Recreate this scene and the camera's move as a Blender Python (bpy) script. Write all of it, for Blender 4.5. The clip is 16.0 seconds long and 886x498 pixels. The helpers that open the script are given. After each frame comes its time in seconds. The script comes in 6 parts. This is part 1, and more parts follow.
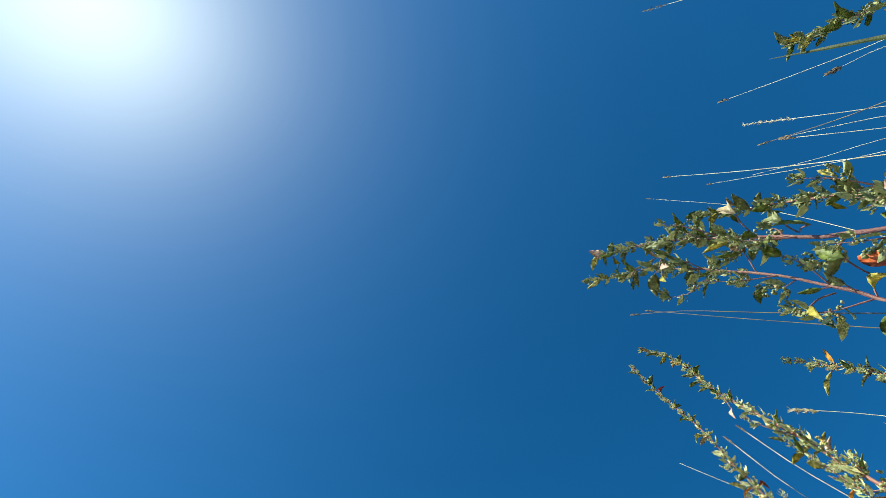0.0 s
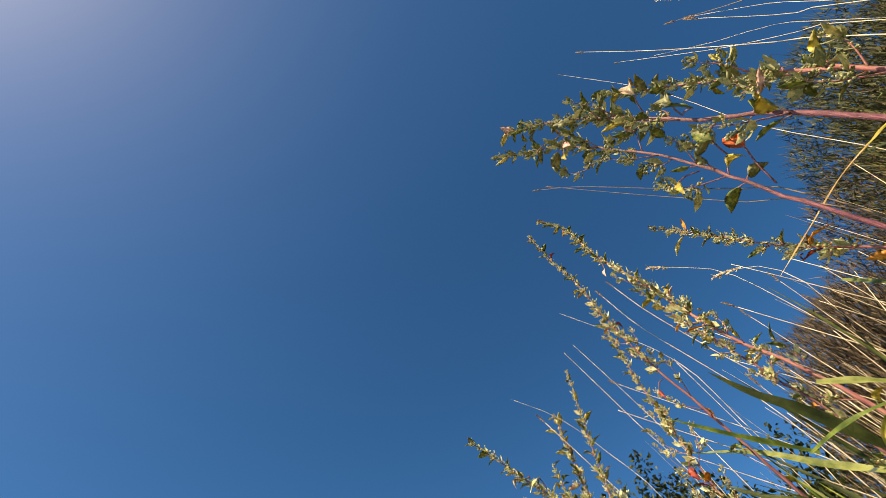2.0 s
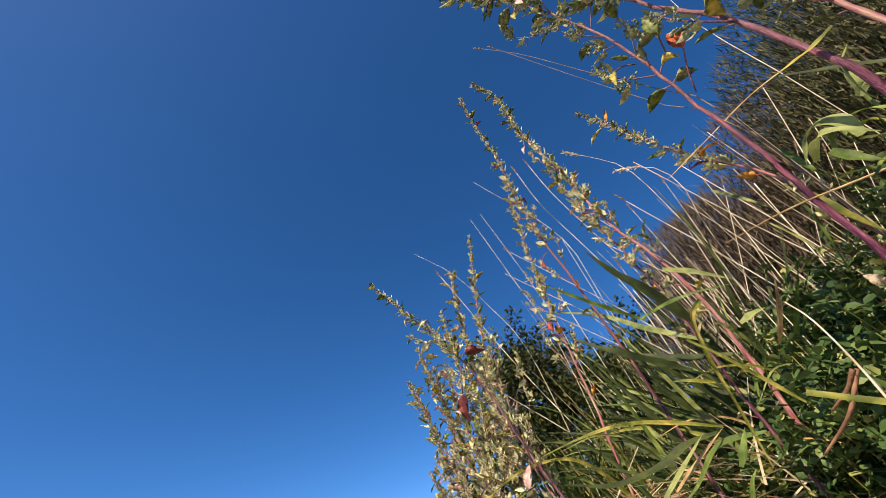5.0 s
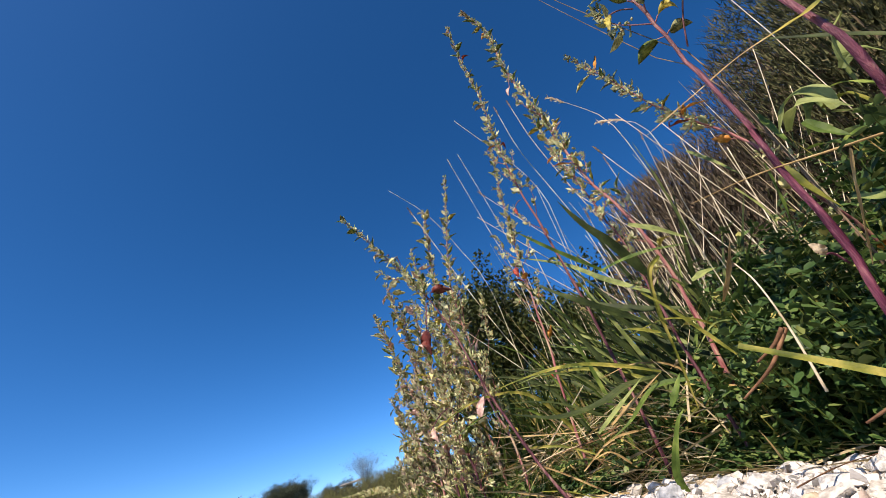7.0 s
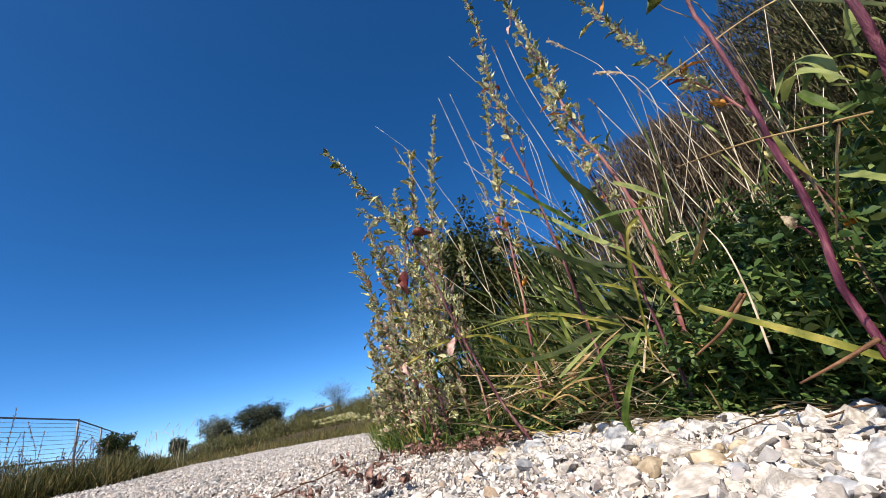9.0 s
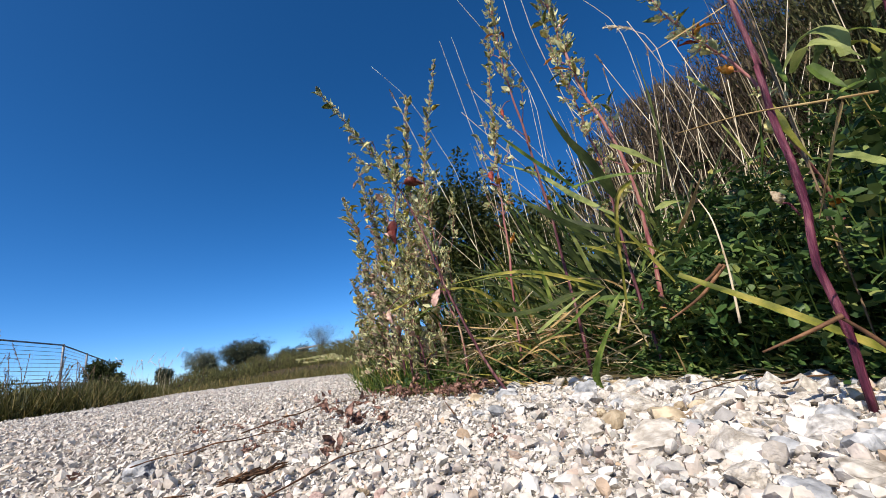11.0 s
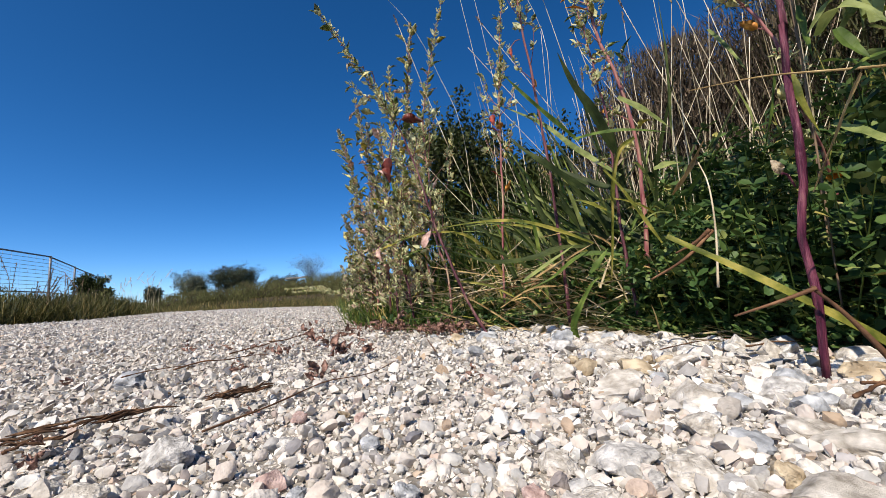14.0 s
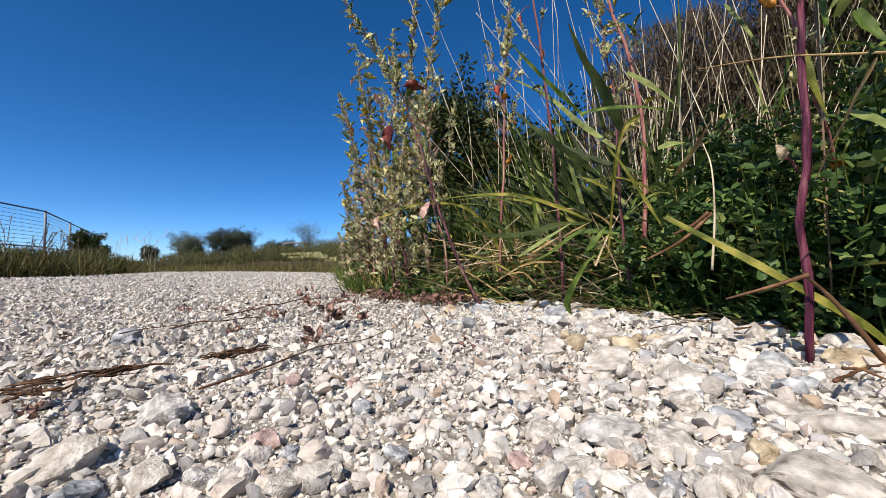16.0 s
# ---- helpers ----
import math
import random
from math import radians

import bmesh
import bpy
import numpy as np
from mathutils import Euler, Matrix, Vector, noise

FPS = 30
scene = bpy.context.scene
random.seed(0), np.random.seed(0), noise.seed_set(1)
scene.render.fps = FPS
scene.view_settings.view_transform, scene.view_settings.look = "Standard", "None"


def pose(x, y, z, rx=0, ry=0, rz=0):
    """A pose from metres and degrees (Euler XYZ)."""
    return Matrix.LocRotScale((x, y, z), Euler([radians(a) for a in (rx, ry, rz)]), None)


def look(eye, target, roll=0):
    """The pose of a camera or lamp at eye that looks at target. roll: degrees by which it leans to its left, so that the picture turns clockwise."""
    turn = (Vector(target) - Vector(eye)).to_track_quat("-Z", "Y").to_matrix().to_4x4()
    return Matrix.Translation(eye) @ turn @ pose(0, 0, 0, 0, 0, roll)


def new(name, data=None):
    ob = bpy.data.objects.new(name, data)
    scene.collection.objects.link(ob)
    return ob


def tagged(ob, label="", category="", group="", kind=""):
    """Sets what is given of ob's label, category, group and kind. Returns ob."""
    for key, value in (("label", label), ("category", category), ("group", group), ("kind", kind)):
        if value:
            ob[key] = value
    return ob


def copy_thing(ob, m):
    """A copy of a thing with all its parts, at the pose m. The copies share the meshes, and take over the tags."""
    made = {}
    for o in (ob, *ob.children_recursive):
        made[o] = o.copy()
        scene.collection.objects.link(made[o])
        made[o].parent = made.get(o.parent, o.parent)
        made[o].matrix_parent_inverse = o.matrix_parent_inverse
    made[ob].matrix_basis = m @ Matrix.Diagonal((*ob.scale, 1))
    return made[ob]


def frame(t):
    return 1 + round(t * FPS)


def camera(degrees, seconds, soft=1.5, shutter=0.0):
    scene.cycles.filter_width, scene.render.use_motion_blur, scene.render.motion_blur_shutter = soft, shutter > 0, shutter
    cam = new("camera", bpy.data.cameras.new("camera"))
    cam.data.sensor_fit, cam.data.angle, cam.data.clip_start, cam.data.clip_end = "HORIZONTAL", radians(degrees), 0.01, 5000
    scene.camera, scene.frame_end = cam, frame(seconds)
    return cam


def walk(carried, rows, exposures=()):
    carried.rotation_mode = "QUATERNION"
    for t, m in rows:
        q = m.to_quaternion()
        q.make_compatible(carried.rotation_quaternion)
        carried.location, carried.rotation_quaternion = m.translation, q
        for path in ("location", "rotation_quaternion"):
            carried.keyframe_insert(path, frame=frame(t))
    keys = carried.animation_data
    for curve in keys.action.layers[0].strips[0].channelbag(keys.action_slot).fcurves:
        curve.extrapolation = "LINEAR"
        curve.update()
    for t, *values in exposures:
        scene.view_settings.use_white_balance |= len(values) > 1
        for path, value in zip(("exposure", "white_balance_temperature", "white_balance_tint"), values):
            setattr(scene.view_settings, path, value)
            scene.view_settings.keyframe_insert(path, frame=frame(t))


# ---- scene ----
cam = camera(93.98, 16.0, 0.85)
PATH = [
    (0, (0, 0, 0.06), (-0.2060, 0.2888, 2.0283), 2.18),
    (0.5, (0, 0, 0.06), (-0.2079, 0.4110, 2.0062), -6.22),
    (1, (0, 0, 0.06), (-0.2011, 0.5587, 1.9698), -13.11),
    (1.5, (0, 0, 0.06), (-0.1881, 0.7816, 1.8913), -19.69),
    (2, (0, 0, 0.06), (-0.1623, 0.9730, 1.7998), -22.82),
    (2.5, (0, 0, 0.06), (-0.1421, 1.1131, 1.7155), -23.53),
    (3, (0, 0, 0.06), (-0.1362, 1.2437, 1.6204), -22.31),
    (3.5, (0, 0, 0.06), (-0.1260, 1.3480, 1.5321), -21.47),
    (4, (0, 0, 0.06), (-0.1174, 1.4380, 1.4451), -20.03),
    (4.5, (0, 0, 0.06), (-0.1034, 1.5102, 1.3671), -19.30),
    (7, (0, 0, 0.06), (-0.0625, 1.7459, 1.0336), -14.90),
    (7.5, (0, 0, 0.06), (-0.0543, 1.7828, 0.9648), -13.86),
    (8, (0, 0, 0.06), (-0.0493, 1.8144, 0.9000), -12.77),
    (8.5, (0, 0, 0.06), (-0.0448, 1.8425, 0.8367), -11.75),
    (9, (0, 0, 0.06), (-0.0408, 1.8671, 0.7759), -10.69),
    (11.5, (0, 0, 0.06), (-0.0217, 1.9510, 0.4996), -6.16),
    (12, (0, 0, 0.06), (-0.0183, 1.9615, 0.4502), -5.37),
    (12.5, (0, 0, 0.06), (-0.0163, 1.9702, 0.4033), -4.56),
    (13, (0, 0, 0.06), (-0.0129, 1.9774, 0.3593), -3.84),
    (13.5, (0, 0, 0.06), (-0.0104, 1.9835, 0.3164), -3.16),
    (14, (0, 0, 0.06), (-0.0089, 1.9881, 0.2776), -2.41),
    (14.5, (0, 0, 0.06), (-0.0070, 1.9919, 0.2402), -1.73),
    (15, (0, 0, 0.06), (-0.0045, 1.9948, 0.2038), -1.13),
    (15.5, (0, 0, 0.06), (-0.0030, 1.9969, 0.1708), -0.57),
    (16, (0, 0, 0.06), (-0.0000, 1.9984, 0.1403), -0.00),
]

SUN = Vector((-0.336, -0.567, 0.7525))
EXPOSURES = [(0.0, 0.76, 7000, -14), (0.5, 0.64, 8000, -5), (1.0, 0.54, 9000, 3), (1.5, 0.62, 9800, 9), (2.5, 0.78, 9900, 13), (3.5, 0.74, 8400, 18), (4.5, 0.64, 7700, 20),
             (7.0, 0.50, 7000, 16), (9.0, 0.40, 6750, 13), (16.0, 0.15, 6650, 11)]
walk(cam, [(t, look(e, g, r)) for t, e, g, r in PATH], EXPOSURES)

# ---- world and sun ----
sky_world = bpy.data.worlds.new("sky")
scene.world = sky_world
sky_world.use_nodes = True
wn = sky_world.node_tree.nodes
sky = wn.new("ShaderNodeTexSky")
sky.sky_type = 'NISHITA'
sky.sun_disc = False
sky.sun_elevation = math.asin(SUN.z)
sky.sun_rotation = math.atan2(SUN.x, SUN.y)
sky.altitude = 1500.0
sky.air_density = 0.55
sky.dust_density = 1.0
sky.ozone_density = 4.0
wn["Background"].inputs["Strength"].default_value = 0.16
clear = wn.new("ShaderNodeHueSaturation")
clear.inputs["Saturation"].default_value = 1.28
sky_world.node_tree.links.new(sky.outputs[0], clear.inputs["Color"])
tint = wn.new("ShaderNodeMix")
tint.data_type, tint.blend_type = 'RGBA', 'MULTIPLY'
tint.inputs["Factor"].default_value = 1.0
tint.inputs["B"].default_value = (0.97, 1.0, 1.0, 1)
sky_world.node_tree.links.new(clear.outputs[0], tint.inputs["A"])
sky_world.node_tree.links.new(tint.outputs["Result"], wn["Background"].inputs["Color"])

sun_data = bpy.data.lights.new("sun", 'SUN')
sun_data.energy = 5.0
sun_data.angle = radians(0.53)
sun_data.color = (1.0, 0.93, 0.82)
sun_ob = new("sun", sun_data)
sun_ob.matrix_world = look(SUN * 20, (0, 0, 0))


# ---- materials ----
def material(name, ramp, source="noise", scale=40.0, stretch=(1, 1, 1), rough=0.6, bump=0.0, bump_scale=200.0,
             translucent=0.0, spread=0.35, metal=0.0, coat_spec=0.22, warm=1.0):
    """A procedural surface: ramp colours picked by noise, or by a random number of the object or island, with grain on top."""
    m = bpy.data.materials.new(name)
    m.use_nodes = True
    n, l = m.node_tree.nodes, m.node_tree.links
    bsdf, out = n["Principled BSDF"], n["Material Output"]
    tc = n.new("ShaderNodeTexCoord")
    mp = n.new("ShaderNodeMapping")
    mp.inputs["Scale"].default_value = stretch
    l.new(tc.outputs["Object"], mp.inputs["Vector"])
    grain = n.new("ShaderNodeTexNoise")
    grain.inputs["Scale"].default_value = scale
    grain.inputs["Detail"].default_value = 5.0
    l.new(mp.outputs[0], grain.inputs["Vector"])
    rampnode = n.new("ShaderNodeValToRGB")
    if translucent > 0:
        ramp = [(p, (r * (1 + 0.14 * warm), g, bl * (1 - 0.26 * warm))) for p, (r, g, bl) in ramp]
    els = rampnode.color_ramp.elements
    while len(els) < len(ramp):
        els.new(0.5)
    for e, (pos, col) in zip(els, ramp):
        e.position, e.color = pos, (*col, 1)
    if source == "noise":
        l.new(grain.outputs["Fac"], rampnode.inputs["Fac"])
    else:
        node = n.new("ShaderNodeObjectInfo" if source == "object" else "ShaderNodeNewGeometry")
        rnd = node.outputs["Random" if source == "object" else "Random Per Island"]
        l.new(rnd, rampnode.inputs["Fac"])
    mix = n.new("ShaderNodeMix")
    mix.data_type, mix.blend_type = 'RGBA', 'MULTIPLY'
    mix.inputs["Factor"].default_value = 1.0
    shade = n.new("ShaderNodeMapRange")
    shade.inputs["From Min"].default_value, shade.inputs["From Max"].default_value = 0.3, 0.7
    shade.inputs["To Min"].default_value, shade.inputs["To Max"].default_value = 1 - spread, 1 + spread * 0.6
    l.new(grain.outputs["Fac"], shade.inputs["Value"])
    l.new(rampnode.outputs["Color"], mix.inputs["A"])
    l.new(shade.outputs[0], mix.inputs["B"])
    colour = mix.outputs["Result"]
    l.new(colour, bsdf.inputs["Base Color"])
    bsdf.inputs["Roughness"].default_value = rough
    bsdf.inputs["Metallic"].default_value = metal
    bsdf.inputs["Specular IOR Level"].default_value = coat_spec
    if bump > 0:
        fine = n.new("ShaderNodeTexNoise")
        fine.inputs["Scale"].default_value = bump_scale
        fine.inputs["Detail"].default_value = 6.0
        l.new(mp.outputs[0], fine.inputs["Vector"])
        bm_node = n.new("ShaderNodeBump")
        bm_node.inputs["Strength"].default_value = bump
        bm_node.inputs["Distance"].default_value = 0.002
        l.new(fine.outputs["Fac"], bm_node.inputs["Height"])
        l.new(bm_node.outputs[0], bsdf.inputs["Normal"])
    if translucent > 0:
        tr = n.new("ShaderNodeBsdfTranslucent")
        l.new(colour, tr.inputs["Color"])
        ms = n.new("ShaderNodeMixShader")
        ms.inputs[0].default_value = translucent
        l.new(bsdf.outputs[0], ms.inputs[1])
        l.new(tr.outputs[0], ms.inputs[2])
        l.new(ms.outputs[0], out.inputs["Surface"])
    return m


STONE_RAMP = [(0.0, (0.66, 0.62, 0.54)), (0.14, (0.47, 0.42, 0.37)), (0.28, (0.82, 0.77, 0.69)), (0.42, (0.58, 0.50, 0.43)),
              (0.55, (0.77, 0.71, 0.64)), (0.66, (0.31, 0.29, 0.27)), (0.77, (0.83, 0.82, 0.77)), (0.84, (0.50, 0.48, 0.45)), (0.88, (0.18, 0.18, 0.19)),
              (0.915, (0.58, 0.46, 0.39)), (0.945, (0.47, 0.35, 0.24)), (0.97, (0.71, 0.66, 0.62)), (1.0, (0.11, 0.11, 0.13))]
M_STONE = material("pale_stone", STONE_RAMP, "object", 2.6, rough=0.85, bump=0.5, bump_scale=9, spread=0.30, coat_spec=0.2)
M_GRAVEL = material("pale_gravel", STONE_RAMP, "island", 120, rough=0.85, bump=0.45, bump_scale=500, spread=0.26, coat_spec=0.2)
# Darker than the pale fines: shade of the gaps between stones is put in.
M_DUST_SHADED = material("shaded_gravel_dust", [(0.25, (0.12, 0.105, 0.09)), (0.5, (0.26, 0.235, 0.20)), (0.7, (0.44, 0.41, 0.36))], scale=70, rough=0.95,
                  bump=0.9, bump_scale=260, spread=0.2, coat_spec=0.1)
M_WHITE = material("chalk_stone", [(0.3, (0.42, 0.40, 0.37)), (0.6, (0.66, 0.63, 0.59))], scale=4.6, rough=0.85, bump=0.7, bump_scale=16, coat_spec=0.2)
M_GREY = material("grey_flint", [(0.3, (0.27, 0.28, 0.29)), (0.55, (0.42, 0.43, 0.44)), (0.7, (0.6, 0.6, 0.6))], scale=2.2, rough=0.6, bump=0.7, bump_scale=7)
M_OCHRE = material("ochre_stone", [(0.3, (0.34, 0.25, 0.15)), (0.6, (0.56, 0.46, 0.32))], scale=2.0, rough=0.8, bump=0.8, bump_scale=7, coat_spec=0.2)
M_CREAM = material("cream_stone", [(0.25, (0.5, 0.44, 0.36)), (0.5, (0.58, 0.53, 0.46)), (0.7, (0.68, 0.64, 0.58))], scale=5.0, rough=0.9, bump=0.7,
                   bump_scale=18, coat_spec=0.2)
M_SLAB = material("crusted_limestone", [(0.28, (0.36, 0.31, 0.25)), (0.42, (0.52, 0.47, 0.40)), (0.6, (0.62, 0.57, 0.50)), (0.75, (0.70, 0.66, 0.60))], scale=5.0, rough=0.95, bump=0.6,
                  bump_scale=60, coat_spec=0.1, spread=0.35)
M_ROSE = material("rose_stone", [(0.3, (0.40, 0.26, 0.23)), (0.6, (0.58, 0.43, 0.38))], scale=3.0, rough=0.8, bump=0.5, bump_scale=14, coat_spec=0.2)
M_SOIL = material("dark_soil", [(0.3, (0.035, 0.027, 0.018)), (0.55, (0.085, 0.066, 0.042)), (0.75, (0.12, 0.105, 0.06))], scale=9, rough=0.95,
                  bump=0.8, bump_scale=60, coat_spec=0.1)

M_STEM = material("purple_stem", [(0.30, (0.060, 0.012, 0.030)), (0.46, (0.13, 0.028, 0.056)), (0.60, (0.22, 0.070, 0.095)), (0.76, (0.30, 0.19, 0.14))],
                  scale=55, stretch=(5, 5, 0.5), rough=0.42, bump=0.7, bump_scale=240, spread=0.45)
M_STEM_DULL = material("dull_purple_stem", [(0.30, (0.050, 0.015, 0.020)), (0.46, (0.105, 0.034, 0.046)), (0.60, (0.18, 0.075, 0.078)), (0.76, (0.27, 0.19, 0.12))],
                       scale=55, stretch=(5, 5, 0.5), rough=0.5, bump=0.5, bump_scale=240, spread=0.35)
M_STEM_PINK = material("pink_stem", [(0.30, (0.22, 0.055, 0.065)), (0.5, (0.36, 0.14, 0.13)), (0.68, (0.40, 0.30, 0.18))],
                       scale=50, stretch=(4, 4, 0.6), rough=0.5, bump=0.3, bump_scale=240, spread=0.25)
M_FLOWER = material("seed_cluster", [(0.0, (0.12, 0.155, 0.065)), (0.35, (0.25, 0.285, 0.13)), (0.7, (0.42, 0.435, 0.23)), (0.9, (0.62, 0.58, 0.36)),
                                     (1.0, (0.42, 0.29, 0.16))], "island", 7, rough=0.6, bump=0.4, bump_scale=20, translucent=0.15, spread=0.3, warm=0.15)
M_FLOWER_PALE = material("pale_seed_cluster", [(0.0, (0.24, 0.29, 0.11)), (0.3, (0.46, 0.50, 0.24)), (0.6, (0.70, 0.71, 0.42)), (0.8, (0.80, 0.76, 0.50)), (0.9, (0.66, 0.34, 0.15)),
                                               (1.0, (0.60, 0.24, 0.17))], "island", 7, rough=0.6, bump=0.4, bump_scale=20, translucent=0.18, spread=0.3, warm=0.3)
M_FLOWER_DRY = material("dry_seed_cluster", [(0.0, (0.10, 0.14, 0.05)), (0.3, (0.32, 0.37, 0.17)), (0.6, (0.66, 0.64, 0.37)), (0.85, (0.60, 0.46, 0.33)),
                                             (1.0, (0.26, 0.18, 0.13))], "island", 7, rough=0.65, bump=0.4, bump_scale=20, translucent=0.15, spread=0.3, warm=0.1)


def paler_upward(m, colour):
    """The stem turns to another colour towards its top, with its own streaks kept."""
    n, l = m.node_tree.nodes, m.node_tree.links
    tc = n.new("ShaderNodeTexCoord")
    sep = n.new("ShaderNodeSeparateXYZ")
    l.new(tc.outputs["Object"], sep.inputs[0])
    rise = n.new("ShaderNodeMapRange")
    rise.inputs["From Min"].default_value, rise.inputs["From Max"].default_value = 0.22, 0.55
    rise.inputs["To Max"].default_value = 0.75
    l.new(sep.outputs["Z"], rise.inputs["Value"])
    mix = n.new("ShaderNodeMix")
    mix.data_type = 'RGBA'
    mix.inputs["B"].default_value = (*colour, 1)
    base = n["Principled BSDF"].inputs["Base Color"]
    l.new(base.links[0].from_socket, mix.inputs["A"])
    l.new(rise.outputs[0], mix.inputs["Factor"])
    l.new(mix.outputs["Result"], base)


paler_upward(M_STEM, (0.30, 0.15, 0.13))
paler_upward(M_STEM_DULL, (0.32, 0.13, 0.12))
paler_upward(M_STEM_PINK, (0.38, 0.16, 0.14))
LEAF = {}
for key, c1, c2, w, tl in (
        ("scarlet", (0.46, 0.07, 0.025), (0.60, 0.15, 0.05), 0.0, 0.3), ("green", (0.070, 0.115, 0.030), (0.19, 0.25, 0.08), 0.7, 0.2), ("grey", (0.38, 0.39, 0.16), (0.70, 0.66, 0.33), 0.3, 0.2),
        ("sage", (0.13, 0.16, 0.075), (0.27, 0.29, 0.16), 0.4, 0.15), ("yellow", (0.26, 0.24, 0.05), (0.50, 0.46, 0.13), 0.7, 0.25), ("maroon", (0.055, 0.014, 0.011), (0.13, 0.026, 0.018), 0.0, 0.06),
        ("red", (0.16, 0.020, 0.018), (0.36, 0.06, 0.04), 0.5, 0.18), ("orange", (0.52, 0.19, 0.04), (0.64, 0.34, 0.08), 0.6, 0.2),
        ("pink", (0.54, 0.32, 0.27), (0.70, 0.48, 0.40), 0.1, 0.2), ("brown", (0.085, 0.042, 0.032), (0.35, 0.20, 0.15), 0.0, 0.08),
        ("dry", (0.28, 0.21, 0.14), (0.48, 0.40, 0.28), 0.2, 0.15)):
    LEAF[key] = material(key + "_leaf", [(0.3, c1), (0.65, c2)], scale=3.0, rough=0.45, bump=0.35, bump_scale=9, translucent=tl, spread=0.28, warm=w)
M_BLADE = material("green_blade", [(0.32, (0.052, 0.105, 0.022)), (0.55, (0.12, 0.20, 0.050)), (0.7, (0.26, 0.34, 0.10))], scale=60,
                   stretch=(1, 1, 0.5), rough=0.55, bump=0.3, bump_scale=500, translucent=0.25, spread=0.22, warm=0.9)
M_BLADE_PALE = material("pale_blade", [(0.32, (0.13, 0.19, 0.060)), (0.6, (0.27, 0.33, 0.125))], scale=60, rough=0.55, bump=0.3, bump_scale=500,
                        translucent=0.28, spread=0.2, warm=0.6)
M_BLADE_YELLOW = material("yellow_blade", [(0.36, (0.085, 0.12, 0.026)), (0.5, (0.20, 0.23, 0.052)), (0.66, (0.40, 0.37, 0.12))], scale=45, rough=0.55,
                          bump=0.3, bump_scale=500, translucent=0.28, spread=0.2)
# Darkest blade green; on some blades it carries shade put into the colour.
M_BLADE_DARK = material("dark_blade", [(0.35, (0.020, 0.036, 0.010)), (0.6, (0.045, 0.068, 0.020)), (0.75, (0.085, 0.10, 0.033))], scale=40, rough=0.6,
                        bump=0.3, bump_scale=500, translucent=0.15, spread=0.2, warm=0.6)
M_STRAW = material("straw", [(0.3, (0.50, 0.41, 0.28)), (0.5, (0.76, 0.68, 0.52)), (0.68, (0.88, 0.82, 0.68))], scale=25, rough=0.4, translucent=0.1, spread=0.2, warm=0.4)
M_DRYBLADE = material("withered_blade", [(0.3, (0.30, 0.20, 0.09)), (0.55, (0.46, 0.34, 0.17)), (0.75, (0.58, 0.48, 0.28))], scale=50, rough=0.55, bump=0.4, bump_scale=400,
                      translucent=0.2, spread=0.3, warm=0.5)
M_STRAW_DARK = material("dark_straw", [(0.3, (0.13, 0.09, 0.06)), (0.6, (0.26, 0.18, 0.11))], scale=30, rough=0.6, spread=0.3)
M_TWIG = material("dead_twig", [(0.3, (0.07, 0.035, 0.02)), (0.6, (0.20, 0.10, 0.05)), (0.8, (0.34, 0.21, 0.12))], scale=40, rough=0.7, bump=0.5, bump_scale=300, spread=0.3)
M_BARK_STRIP = material("weathered_bark", [(0.3, (0.045, 0.024, 0.014)), (0.55, (0.13, 0.068, 0.036)), (0.8, (0.27, 0.15, 0.08))], scale=180, rough=0.85, bump=0.6, bump_scale=600, spread=0.4)
M_GRASS = material("matted_grass", [(0.0, (0.040, 0.080, 0.020)), (0.35, (0.085, 0.145, 0.036)), (0.6, (0.16, 0.22, 0.06)), (0.72, (0.36, 0.33, 0.14)),
                                    (0.84, (0.64, 0.54, 0.34)), (1.0, (0.34, 0.22, 0.11))], "island", 60, rough=0.5, translucent=0.25, spread=0.2, warm=0.9)
M_GREENGRASS = material("green_grass", [(0.0, (0.028, 0.062, 0.017)), (0.45, (0.062, 0.115, 0.030)), (0.75, (0.12, 0.185, 0.048)), (0.90, (0.28, 0.29, 0.085)),
                                        (1.0, (0.55, 0.46, 0.26))], "island", 60, rough=0.5, translucent=0.25, spread=0.2, warm=1.0)
M_DRYGRASS = material("dry_grass", [(0.0, (0.34, 0.29, 0.16)), (0.35, (0.52, 0.44, 0.29)), (0.7, (0.70, 0.61, 0.45)), (1.0, (0.24, 0.24, 0.10))], "island", 60,
                      rough=0.5, translucent=0.2, spread=0.2, warm=0.5)
M_VERGE = material("verge_grass", [(0.0, (0.050, 0.062, 0.022)), (0.4, (0.095, 0.105, 0.036)), (0.7, (0.17, 0.16, 0.062)), (0.88, (0.34, 0.28, 0.15)),
                                   (1.0, (0.17, 0.12, 0.06))], "island", 60, rough=0.6, translucent=0.2, spread=0.2, warm=0.8)
M_MOUND = material("olive_mound_grass", [(0.0, (0.026, 0.034, 0.010)), (0.45, (0.056, 0.064, 0.018)), (0.8, (0.115, 0.115, 0.036)), (1.0, (0.24, 0.20, 0.10))], "island", 60, rough=0.6,
                   translucent=0.2, spread=0.2, warm=0.6)
M_CLOVER = material("clover_leaf", [(0.0, (0.018, 0.048, 0.014)), (0.4, (0.050, 0.104, 0.028)), (0.75, (0.105, 0.175, 0.050)), (0.94, (0.20, 0.26, 0.085)),
                                    (1.0, (0.38, 0.34, 0.11))], "island", 120, rough=0.5, translucent=0.2, spread=0.2, coat_spec=0.25, warm=0.35)
